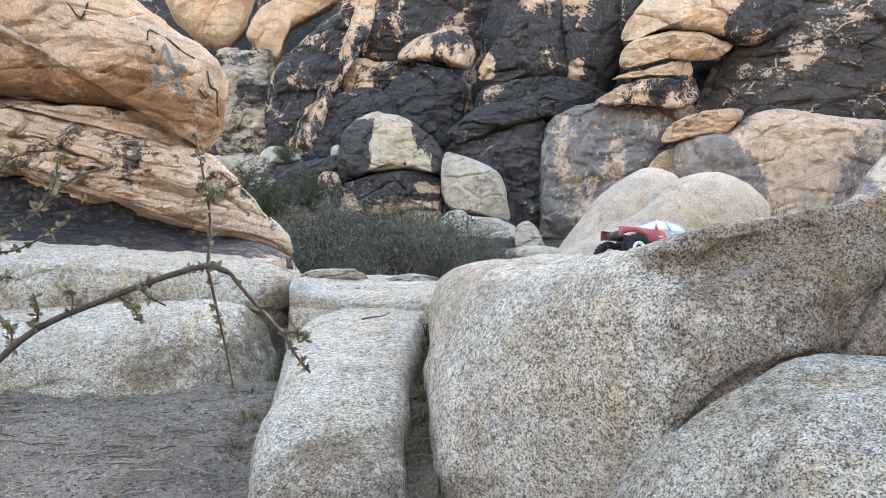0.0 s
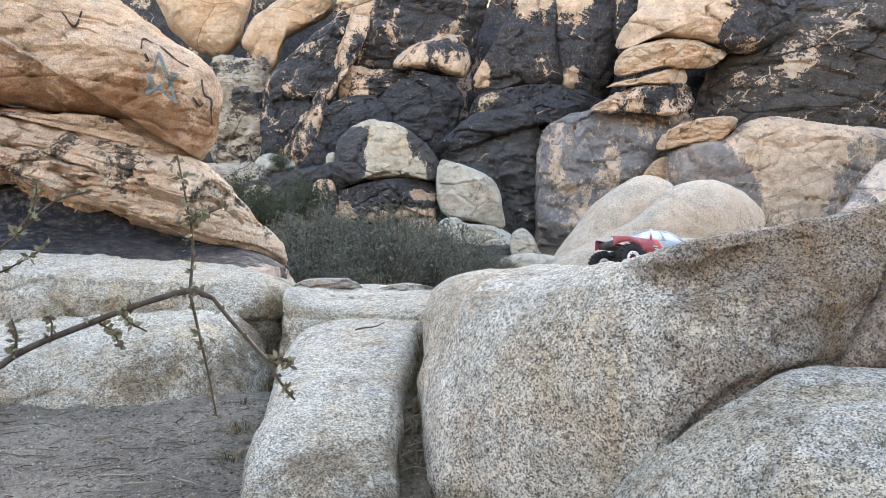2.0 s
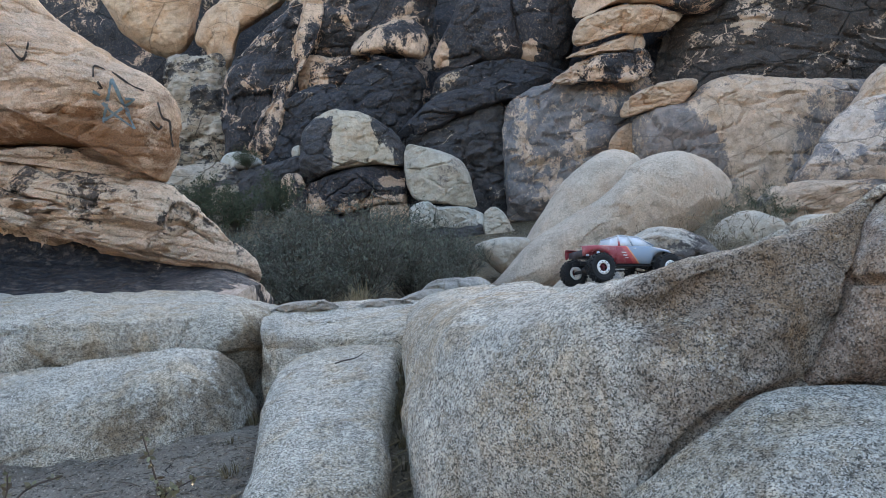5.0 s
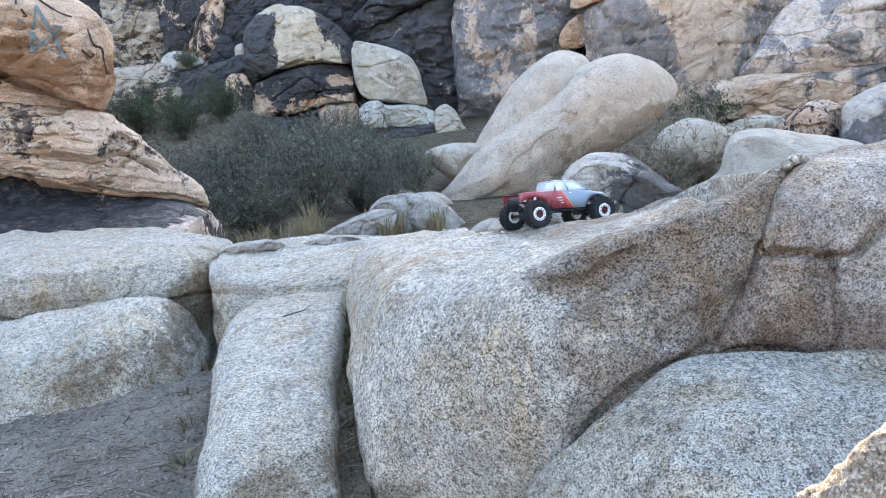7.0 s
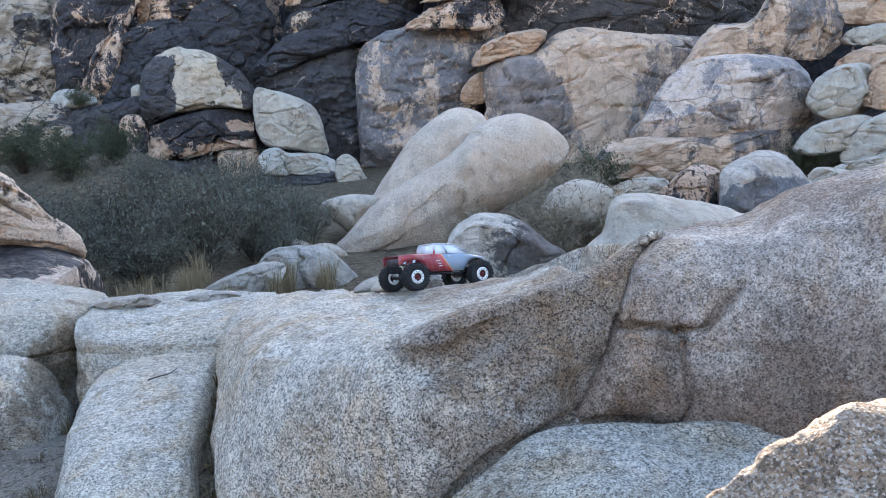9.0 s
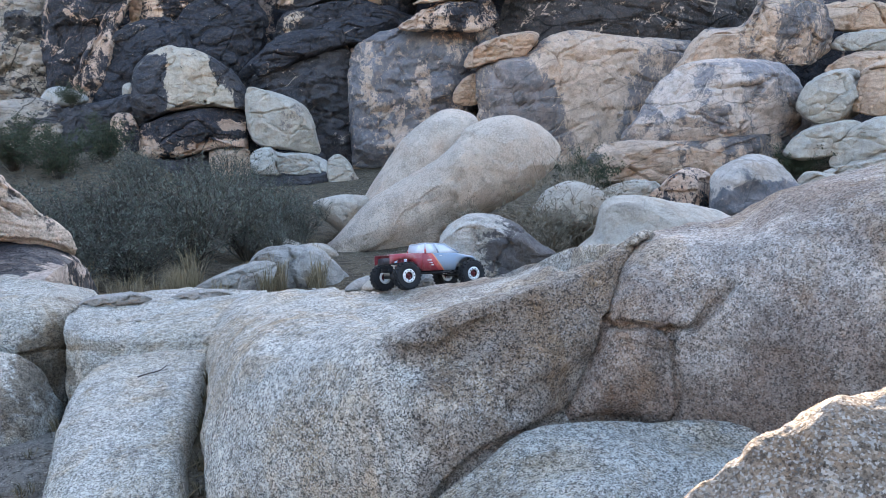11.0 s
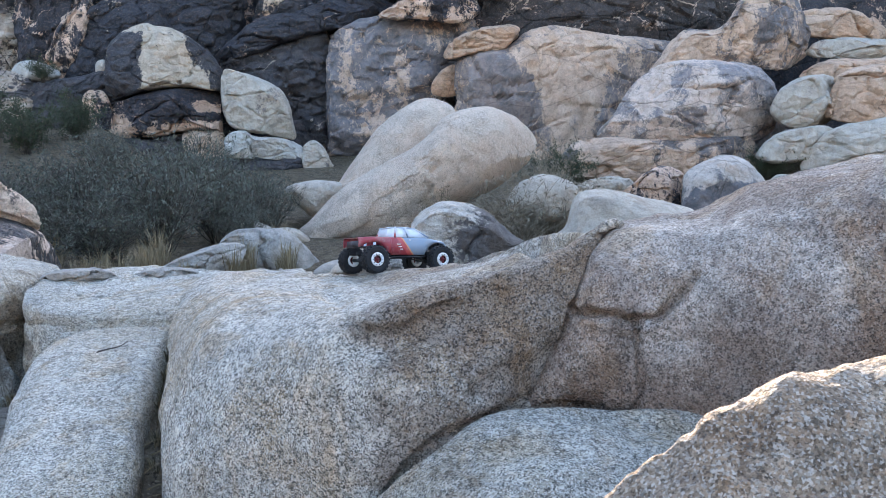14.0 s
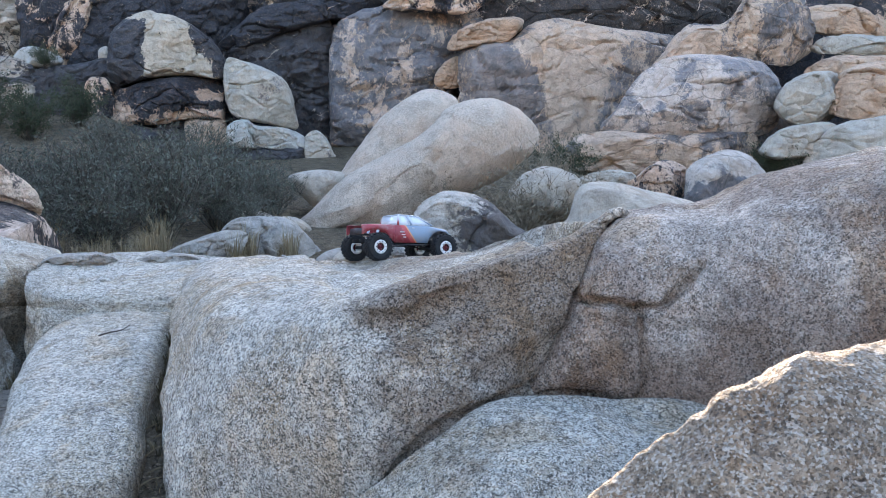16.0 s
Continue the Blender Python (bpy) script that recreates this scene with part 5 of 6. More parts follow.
for stroke in ([(-1.785, 2.091), (-1.764, 1.984), (-1.713, 1.941), (-1.713, 1.856), (-1.705, 1.749)], [(-1.849, 1.963), (-1.798, 1.899), (-1.773, 1.920)], [(-2.240, 2.326), (-2.223, 2.403), (-2.147, 2.369)],
               [(-2.211, 2.292), (-2.181, 2.241), (-2.206, 2.241)], [(-2.848, 2.626), (-2.742, 2.498), (-2.678, 2.626)], [(-2.10, 2.350), (-1.98, 2.250), (-1.88, 2.190)]):
    sprayed(OVERHANG, stroke, 0.009, BLACK, "dark painted squiggle line")

# ---- small stones on the step and shelf ----
boulder("stone", "flat brown stone on the granite step", (-0.66, 4.9, 0.60), [(-0.2, -0.03), (-0.15, 0.015), (0.0, 0.025), (0.13, 0.015), (0.2, -0.03), (0.0, -0.05)], 0.16, 0.2, 3, 0.05, GREYR)
boulder("stone", "thin flat stone on the granite step", (-0.2, 4.95, 0.57), [(-0.18, -0.02), (-0.1, 0.012), (0.05, 0.02), (0.16, 0.006), (0.2, -0.03), (0, -0.04)], 0.12, 0.14, 3, 0.05, GREYR)


# ---- the radio-controlled truck ----
TYRE = plain("tyre_rubber", (0.02, 0.02, 0.021), 0.75, vary=0.4, scale=60, bump=0.4)
CHASSIS = plain("black_plastic", (0.015, 0.015, 0.017), 0.5, vary=0.3)
RIM = plain("white_wheel_plastic", (0.75, 0.74, 0.72), 0.4, vary=0.12)
HUB = plain("dark_red_hub", (0.14, 0.02, 0.025), 0.45, vary=0.3)
STEEL = plain("shock_steel", (0.5, 0.5, 0.52), 0.3, 1.0, 0.2)
# the pale base colour stands in for sky reflected in the windows
GLASSY = plain("sky_tinted_window", (0.66, 0.69, 0.73), 0.25, vary=0.1, scale=8, spec=0.5, bump=0.02)
SILVER = plain("silver_paint", (0.55, 0.57, 0.60), 0.35, vary=0.12, scale=9, spec=0.5, bump=0.05)
DECAL = plain("white_decal", (0.75, 0.72, 0.70), 0.5, vary=0.1)
INSIDE = plain("unpainted_shell", (0.05, 0.045, 0.05), 0.5)


def livery():
    """Red at the tail, an orange flash, steel blue in front, dusty all over."""
    n = Nodes("truck_paint")
    at = n.coords()
    x, y, z = n.axes(at)
    slope = n.math("ADD", x, n.math("MULTIPLY", z, 0.75))
    dust = n.noise(22, 6, 0.7, 0.2, at)
    col = n.mix(n.ramp(slope, 0.190, 0.192), (0.29, 0.024, 0.038), (0.50, 0.06, 0.055))
    col = n.mix(n.ramp(slope, 0.214, 0.216), col, (0.70, 0.30, 0.12))
    col = n.mix(n.ramp(slope, 0.221, 0.223), col, (0.22, 0.29, 0.37))
    col = n.mix(n.ramp(z, 0.112, 0.125, 0, 0.8), col, (0.50, 0.53, 0.57))
    col = n.mix(n.ramp(dust, 0.45, 0.7, 0.04, 0.4), col, (0.38, 0.34, 0.30))
    return n.done(col, n.ramp(dust, 0.35, 0.65, 0.3, 0.6), spec=0.5)


PAINT = livery()


def tube(bm, points, radius, sides=6, taper=1.0):
    rings = []
    n = len(points)
    for i, p in enumerate(points):
        d = (points[min(i + 1, n - 1)] - points[max(i - 1, 0)]).normalized()
        side = d.orthogonal().normalized()
        up = d.cross(side)
        r = radius * (1 + (taper - 1) * i / max(1, n - 1))
        rings.append([bm.verts.new(p + r * (math.cos(a) * side + math.sin(a) * up)) for a in (2 * math.pi * k / sides for k in range(sides))])
    for a, b in zip(rings, rings[1:]):
        for k in range(sides):
            bm.faces.new((a[k], a[(k + 1) % sides], b[(k + 1) % sides], b[k]))
    bm.faces.new(rings[0][::-1])
    bm.faces.new(rings[-1])


def tubes(*runs, sides=6):
    bm = bmesh.new()
    for points, radius in runs:
        tube(bm, [Vector(p) for p in points], radius, sides)
    return bm


def block(size, at, bevel=0.0, bm=None):
    bm = bm or bmesh.new()
    made = bmesh.ops.create_cube(bm, size=1, matrix=Matrix.Translation(at) @ Matrix.Diagonal((*size, 1)))
    if bevel:
        edges = {e for v in made["verts"] for e in v.link_edges}
        bmesh.ops.bevel(bm, geom=list(edges), offset=bevel, segments=2, affect="EDGES", profile=0.6)
    return bm


def lathe(profile, steps=36):
    """A ring about the y axis, from points (radius, y)."""
    bm = bmesh.new()
    rings = [[bm.verts.new((r * math.cos(2 * math.pi * k / steps), y, r * math.sin(2 * math.pi * k / steps))) for k in range(steps)] for r, y in profile]
    for a, b in zip(rings, rings[1:] + rings[:1]):
        for k in range(steps):
            bm.faces.new((a[k], a[(k + 1) % steps], b[(k + 1) % steps], b[k]))
    bmesh.ops.recalc_face_normals(bm, faces=bm.faces)
    return bm


R = 0.061


def tyre_mesh():
    w = 0.024
    bm = lathe([(0.030, -w * 0.8), (0.041, -w), (0.054, -w), (R - 0.004, -w * 0.85), (R - 0.003, 0), (R - 0.004, w * 0.85), (0.054, w), (0.041, w), (0.030, w * 0.8)], 48)
    for k in range(22):
        for row, y in enumerate((-0.0165, -0.0055, 0.0055, 0.0165)):
            a = 2 * math.pi * (k + 0.5 * (row % 2)) / 22
            m = Matrix.Rotation(-a, 4, "Y") @ Matrix.Translation((R - 0.0025, y, 0)) @ Matrix.Rotation(radians(25 if row < 2 else -25), 4, "X") @ Matrix.Diagonal((0.008, 0.0095, 0.0095, 1))
            bmesh.ops.create_cube(bm, size=1, matrix=m)
    return bm


def truck_wheel(parent, x, y, z, side):
    wheel = part("wheel", tyre_mesh(), TYRE, parent, "black knobbly rubber tyre", smooth=False)
    wheel.location = (x, y, z)
    w = 0.0245 * side
    ring = lathe([(0.0305, -0.018), (0.0305, w * 0.9), (0.028, w), (0.019, w), (0.0175, w * 0.85), (0.0175, -0.018)], 36)
    rim = part("rim", ring, RIM, wheel, "white beadlock wheel rim")
    bolts = bmesh.new()
    for k in range(10):
        a = 2 * math.pi * k / 10
        bmesh.ops.create_cone(bolts, cap_ends=True, segments=6, radius1=0.0022, radius2=0.0018, depth=0.004,
                              matrix=Matrix.Translation((0.0235 * math.cos(a), w + 0.001 * side, 0.0235 * math.sin(a))) @ Matrix.Rotation(radians(90), 4, "X"))
    part("bolt_ring", bolts, CHASSIS, wheel, "ring of small black bolts", smooth=False)
    hub = bmesh.new()
    for k in range(5):
        a = 2 * math.pi * k / 5
        m = Matrix.Rotation(-a, 4, "Y") @ Matrix.Translation((0.013, w * 0.55, 0)) @ Matrix.Diagonal((0.024, 0.008, 0.008, 1))
        bmesh.ops.create_cube(hub, size=1, matrix=m)
    bmesh.ops.create_cone(hub, cap_ends=True, segments=12, radius1=0.008, radius2=0.006, depth=0.022, matrix=Matrix.Translation((0, w * 0.6, 0)) @ Matrix.Rotation(radians(90), 4, "X"))
    part("hub", hub, HUB, wheel, "dark spoked wheel hub")
    return wheel


def arch(x, base):
    """The lower edge of the shell, cut up round the wheels."""
    z = base
    for axle, r in ((0.0, 0.076), (0.335, 0.074)):
        d = abs(x - axle)
        if d < r:
            z = max(z, 0.006 + math.sqrt(r * r - d * d))
    return z


def shell(stations, thick=0.003):
    """The lower body: rings from sill to sill over the top, at each station (x, half width, shoulder z, top z, sill z)."""
    bm, rows = bmesh.new(), []
    for x, w, shoulder, top, sill in stations:
        low = min(arch(x, sill), shoulder - 0.006)
        half = [(w * 0.97, low), (w, (low + shoulder) / 2), (w * 0.985, shoulder - 0.004), (w * 0.93, shoulder + 0.3 * (top - shoulder)), (w * 0.6, top), (0, top + 0.002)]
        line = half + [(-a, b) for a, b in half[-2::-1]]
        rows.append([bm.verts.new((x, a, b)) for a, b in line])
    for a, b in zip(rows, rows[1:]):
        for k in range(len(a) - 1):
            bm.faces.new((a[k], a[k + 1], b[k + 1], b[k]))
    bm.faces.new(rows[-1])
    bmesh.ops.recalc_face_normals(bm, faces=bm.faces)
    bmesh.ops.solidify(bm, geom=bm.faces[:], thickness=thick)
    return bm


def slab(corners, thick):
    """A flat panel through four corners, thick on both sides of them."""
    bm = bmesh.new()
    c = [Vector(p) for p in corners]
    n = (c[2] - c[0]).cross(c[3] - c[1]).normalized() * thick / 2
    a, b = [bm.verts.new(p + n) for p in c], [bm.verts.new(p - n) for p in c]
    bm.faces.new(a)
    bm.faces.new(b[::-1])
    for k in range(4):
        bm.faces.new((b[k], b[(k + 1) % 4], a[(k + 1) % 4], a[k]))
    bmesh.ops.recalc_face_normals(bm, faces=bm.faces)
    return bm


def build_truck(m):
    truck = new("toy_truck")
    tagged(truck, "radio-controlled toy truck with red tail and blue front on granite", "toy truck")
    # stations of cab floor and bonnet
    st = []
    for k in range(41):
        x = 0.088 + (0.392 - 0.088) * k / 40
        f = max(0, (x - 0.265) / 0.127)
        shoulder = 0.104 - 0.02 * f - 0.022 * max(0, (x - 0.37) / 0.022)
        st.append((x, 0.098 - 0.012 * f * f, shoulder, shoulder + 0.006 - 0.004 * f, 0.022 + 0.012 * f + 0.02 * max(0, (x - 0.37) / 0.022)))
    part("body", shell(st), PAINT, truck, "steel blue bonnet and doors with orange flash")
    for side in (1, -1):
        bm, rows = bmesh.new(), []
        for k in range(33):
            x = -0.062 + 0.152 * k / 32
            top = 0.104 + 0.004 * math.sin((x + 0.09) * 17)
            w = 0.1 - 0.038 * max(0, (0.01 - x) / 0.098) ** 1.4
            low = min(arch(x, 0.06 if x < -0.04 else 0.03), top - 0.01)
            rows.append([bm.verts.new((x, side * a, b)) for a, b in ((w, low), (w + 0.003, (low + top) / 2), (w, top - 0.004), (w - 0.006, top), (w - 0.02, top - 0.001))])
        for a, b in zip(rows, rows[1:]):
            for i in range(4):
                bm.faces.new((a[i], a[i + 1], b[i + 1], b[i]))
        bmesh.ops.recalc_face_normals(bm, faces=bm.faces)
        bmesh.ops.solidify(bm, geom=bm.faces[:], thickness=0.0025)
        part("bed_side", bm, PAINT, truck, "red flared bed side")
    part("tailgate", slab([(-0.050, -0.062, 0.06), (-0.050, 0.062, 0.06), (-0.050, 0.062, 0.09), (-0.050, -0.062, 0.09)], 0.003), INSIDE, truck, "dark open tail panel")
    part("bed_floor", block((0.13, 0.10, 0.006), (0.02, 0, 0.062), 0.002), INSIDE, truck)
    # cab
    base = [(0.112, 0.09), (0.288, 0.088)]
    roof = [(0.124, 0.070), (0.222, 0.067)]
    zb, zr = 0.107, 0.156
    B = [Vector((x, s * y, zb)) for x, y in base for s in (1, -1)]
    T = [Vector((x, s * y, zr - 0.004 * (x > 0.2))) for x, y in roof for s in (1, -1)]
    runs = [([B[i], T[i]], 0.0045) for i in range(4)] + [([T[0], T[2]], 0.004), ([T[1], T[3]], 0.004), ([T[0], T[1]], 0.004), ([T[2], T[3]], 0.004)]
    runs += [([(0.180, s * 0.0895, zb), (0.173, s * 0.0685, zr)], 0.0045) for s in (1, -1)]
    part("cab_frame", tubes(*runs, sides=8), PAINT, truck, "pillars of the cab")
    part("roof", slab([T[0], T[2], T[3], T[1]], 0.006), SILVER, truck, "dull silver cab roof")
    part("windscreen", slab([B[2], B[3], T[3], T[2]], 0.002), GLASSY, truck, "windscreen with the sky's reflection in its pale colour")
    part("rear_window", slab([B[1], B[0], T[0], T[1]], 0.002), GLASSY, truck, "rear window with the sky's reflection in its pale colour")
    for i, j in ((0, 2), (1, 3)):
        mid_b, mid_t = B[i].lerp(B[j], 0.385), T[i].lerp(T[j], 0.5)
        part("side_window", slab([B[i], mid_b, mid_t, T[i]], 0.002), GLASSY, truck, "side window with the sky's reflection in its pale colour")
        part("side_window", slab([mid_b, B[j], T[j], mid_t], 0.002), GLASSY, truck, "side window with the sky's reflection in its pale colour")
    for s in (1, -1):
        part("door_handle", block((0.012, 0.003, 0.004), (0.185, s * 0.0995, 0.094), 0.001), DECAL, truck)
        for k in range(3):
            part("decal", block((0.022 - 0.003 * k, 0.0012, 0.0045), (0.128 + 0.006 * k, s * 0.1005, 0.073 - 0.012 * k)), DECAL, truck, "small white sticker bar")
        part("headlight", block((0.005, 0.034, 0.012), (0.393, s * 0.06, 0.058), 0.002), DECAL, truck, "white headlight block")
        part("bumper_side", tubes(([(0.35, s * 0.03, 0.02), (0.395, s * 0.05, 0.03), (0.402, s * 0.05, 0.045)], 0.004)), CHASSIS, truck)
        part("frame_rail", block((0.43, 0.008, 0.018), (0.165, s * 0.035, 0.03), 0.002), CHASSIS, truck, "black chassis rail")
        part("rock_slider", tubes(([(0.08, s * 0.085, 0.016), (0.1, s * 0.1, 0.012), (0.25, s * 0.1, 0.012), (0.27, s * 0.085, 0.016)], 0.004)), CHASSIS, truck)
        for x in (0.0, 0.335):
            part("shock_absorber", tubes(([(x + 0.02, s * 0.06, 0.005), (x + 0.035, s * 0.045, 0.085)], 0.007), sides=8), STEEL, truck, "metal spring shock absorber")
            part("link", tubes(([(x, s * 0.045, -0.008), (0.1675 + 0.25 * (x - 0.1675), s * 0.03, 0.018)], 0.0035)), CHASSIS, truck)
    part("front_bumper", tubes(([(0.398, -0.07, 0.035), (0.404, -0.05, 0.045), (0.404, 0.05, 0.045), (0.398, 0.07, 0.035)], 0.005)), CHASSIS, truck)
    part("skid_plate", block((0.12, 0.075, 0.006), (0.165, 0, 0.018), 0.002), CHASSIS, truck)
    part("gearbox", block((0.07, 0.05, 0.035), (0.17, 0, 0.045), 0.005), CHASSIS, truck)
    for x in (0.0, 0.335):
        bm = tubes(([(x, -0.1, 0), (x, 0.1, 0)], 0.0075), sides=8)
        bmesh.ops.create_uvsphere(bm, u_segments=14, v_segments=8, radius=0.02, matrix=Matrix.Translation((x, 0.012, 0)))
        part("axle", bm, CHASSIS, truck, "black axle with round housing")
        for s in (1, -1):
            truck_wheel(truck, x, s * 0.117, 0, s)
    for ob in truck.children:
        if ob.name.split(".")[0] not in ("wheel", "axle"):
            for v in ob.data.vertices:
                v.co.z *= 0.93
    truck.matrix_world = m
    return truck


build_truck(pose(0.849, 3.814, 0.733, -7.6, 5.6, 17.8) @ Matrix.Scale(1.1, 4))


# ---- plants ----
BUSH = leafy("sage_leaves", (0.065, 0.076, 0.058), (0.18, 0.185, 0.145))
GREEN = leafy("green_leaves", (0.032, 0.042, 0.024), (0.08, 0.09, 0.05))
DRYB = leafy("dry_twigs", (0.15, 0.12, 0.085), (0.28, 0.235, 0.17))
STRAW = leafy("dry_grass", (0.17, 0.13, 0.075), (0.33, 0.265, 0.165))
WOOD = plain("bush_wood", (0.11, 0.09, 0.07), 0.85, vary=0.5, scale=40, bump=0.4)
GREYWOOD = leafy("grey_twigs", (0.05, 0.045, 0.037), (0.15, 0.135, 0.11))
LEAF = leafy("twig_leaves", (0.10, 0.075, 0.055), (0.20, 0.21, 0.13))


def blade(bm, a, b, width, side):
    """A narrow leaf from a to b, bent at its middle."""
    m = a.lerp(b, 0.5)
    h = side * width
    v = [bm.verts.new(p) for p in (a, m - h, b, m + h)]
    bm.faces.new((v[0], v[1], v[2]))
    bm.faces.new((v[0], v[2], v[3]))


def bush(rng, label, height, width, stems, leaves, leaf, leaf_mat, wood_mat=None):
    """A desert shrub: stems that fork from the root, with small narrow leaves towards their ends."""
    root = new("bush")
    tagged(root, label, "bush", "bushes in the gully")
    wood, green = bmesh.new(), bmesh.new()
    tips = []
    for _ in range(stems):
        a, tilt = rng.uniform(0, 2 * math.pi), rng.uniform(0.05, 1.0) ** 0.8
        d = Vector((math.cos(a) * tilt * width, math.sin(a) * tilt * width, height * rng.uniform(0.6, 1.05) * (1 - 0.45 * tilt * tilt)))
        p = [Vector((rng.gauss(0, 0.04), rng.gauss(0, 0.04), -0.05))]
        for k in range(1, 5):
            f = k / 4
            p.append(Vector((d.x * f, d.y * f, d.z * f**0.8)) + Vector((rng.gauss(0, 0.035), rng.gauss(0, 0.035), rng.gauss(0, 0.02))) * height)
        tube(wood, p, 0.007, 3, 0.25)
        for k in range(1, 5):
            for _ in range(2):
                q = p[k] + Vector((rng.gauss(0, 0.12), rng.gauss(0, 0.12), abs(rng.gauss(0.08, 0.08)))) * height
                tube(wood, [p[k], p[k].lerp(q, 0.5) + Vector((0, 0, 0.01)), q], 0.0035, 3, 0.4)
                tips.append((p[k], q))
    for _ in range(leaves):
        a, b = rng.choice(tips)
        c = a.lerp(b, rng.uniform(0.1, 1.1)) + Vector((rng.gauss(0, 1), rng.gauss(0, 1), rng.gauss(0, 1))) * 0.03 * height
        d = Vector((rng.gauss(0, 0.6), rng.gauss(0, 0.6), rng.uniform(0.1, 1))).normalized() * leaf * rng.uniform(0.6, 1.4)
        blade(green, c, c + d, leaf * 0.16, d.cross(Vector((rng.gauss(0, 1), rng.gauss(0, 1), 0.3))).normalized())
    part("woodwork", wood, wood_mat or WOOD, root, "thin woody stems")
    part("foliage", green, leaf_mat, root, "narrow small leaves", smooth=False)
    return root


def tuft(rng, label, height, spread, blades, name="grass_tuft", mat=None):
    bm = bmesh.new()
    for _ in range(blades):
        a, r = rng.uniform(0, 2 * math.pi), rng.uniform(0, 0.3) * spread
        base = Vector((math.cos(a) * r, math.sin(a) * r, -0.02))
        out = Vector((math.cos(a + rng.gauss(0, 0.7)), math.sin(a + rng.gauss(0, 0.7)), 0)) * spread * rng.uniform(0.1, 1)
        h = height * rng.uniform(0.4, 1)
        mid = base + out * 0.35 + Vector((0, 0, h * 0.65))
        end = base + out + Vector((0, 0, h * rng.uniform(0.5, 1.0)))
        w = Vector((-out.y, out.x, 0)).normalized() * 0.0022
        v = [bm.verts.new(p) for p in (base - w, base + w, mid + w * 0.8, mid - w * 0.8, end)]
        bm.faces.new(v[:4])
        bm.faces.new((v[3], v[2], v[4]))
    ob = mesh_object(name, bm, mat or STRAW, smooth=False)
    return tagged(ob, label, "grass", "dry grass tufts")


RNG = random.Random(5)
SAGE = "grey-green desert shrub with fine twiggy branches"
kinds = [bush(RNG, SAGE, 0.9, 0.6, 80, 2600, 0.042, BUSH, GREYWOOD), bush(RNG, SAGE, 0.75, 0.75, 90, 2600, 0.046, BUSH, GREYWOOD), bush(RNG, "dark green leafy desert shrub", 1.0, 0.7, 40, 5200, 0.055, GREEN)]
kinds.append(bush(RNG, "dry leafless brown twiggy shrub", 0.8, 0.6, 60, 900, 0.05, DRYB, DRYB))
for k, (x, y) in enumerate(((-2.07, 9.5), (-1.21, 9.0), (-3.55, 16.6), (3.17, 8.0))):
    kinds[k].matrix_world = pose(x, y, ground_height(x, y) - 0.03)
SHRUBS = [(0, -0.61, 9.5, 1.20), (1, -0.05, 10.5, 1.05), (1, -2.80, 11.0, 1.30), (0, -2.17, 12.0, 1.20), (1, -1.31, 12.3, 1.10), (0, -0.38, 14.9, 1.15),
          (0, 0.62, 11.2, 0.80), (2, -4.60, 17.5, 1.26), (0, -1.60, 10.4, 1.30), (1, -0.80, 11.2, 1.25), (0, 0.20, 12.0, 1.00), (2, -2.88, 17.7, 0.92), (1, -3.60, 12.6, 1.20),
          (1, -4.60, 11.5, 1.30), (0, -3.40, 9.9, 1.10), (2, 5.80, 13.4, 0.90), (2, 10.30, 13.6, 0.80), (3, 3.75, 8.6, 1.00), (3, 5.10, 12.2, 1.00), (3, 2.60, 9.2, 0.60), (0, -2.01, 15.4, 1.03), (1, -1.03, 16.6, 0.92), (0, 0.30, 9.9, 0.70), (1, -1.90, 8.5, 0.80)]
for k, x, y, size in SHRUBS:
    copy_thing(kinds[k], pose(x, y, ground_height(x, y) - 0.03, 0, 0, RNG.uniform(0, 360)) @ Matrix.Scale(size, 4) @ Matrix.Diagonal((1, 1, RNG.uniform(0.8, 1.35), 1)))
copy_thing(kinds[2], pose(-4.05, 20.75, 2.95, 0, 0, 40) @ Matrix.Scale(0.55, 4))
DRYG = "dry straw-coloured grass tuft on sandy ground"
clump = tuft(RNG, DRYG, 0.36, 0.16, 150)
clump.matrix_world = pose(-0.5, 6.8, 0.3)
for _ in range(46):
    x, y = RNG.uniform(-2.6, 0.9), RNG.uniform(6.6, 9.2)
    copy_thing(clump, pose(x, y, ground_height(x, y), 0, 0, RNG.uniform(0, 360)) @ Matrix.Scale(RNG.uniform(0.5, 1.5), 4))
for x, y, size in ((2.9, 7.4, 0.8), (3.5, 7.7, 0.9), (4.3, 9.6, 1.0), (6.2, 12.6, 0.9), (7.4, 13.2, 0.8), (11.5, 15.5, 1.0)):
    copy_thing(clump, pose(x, y, ground_height(x, y), 0, 0, RNG.uniform(0, 360)) @ Matrix.Scale(size, 4))

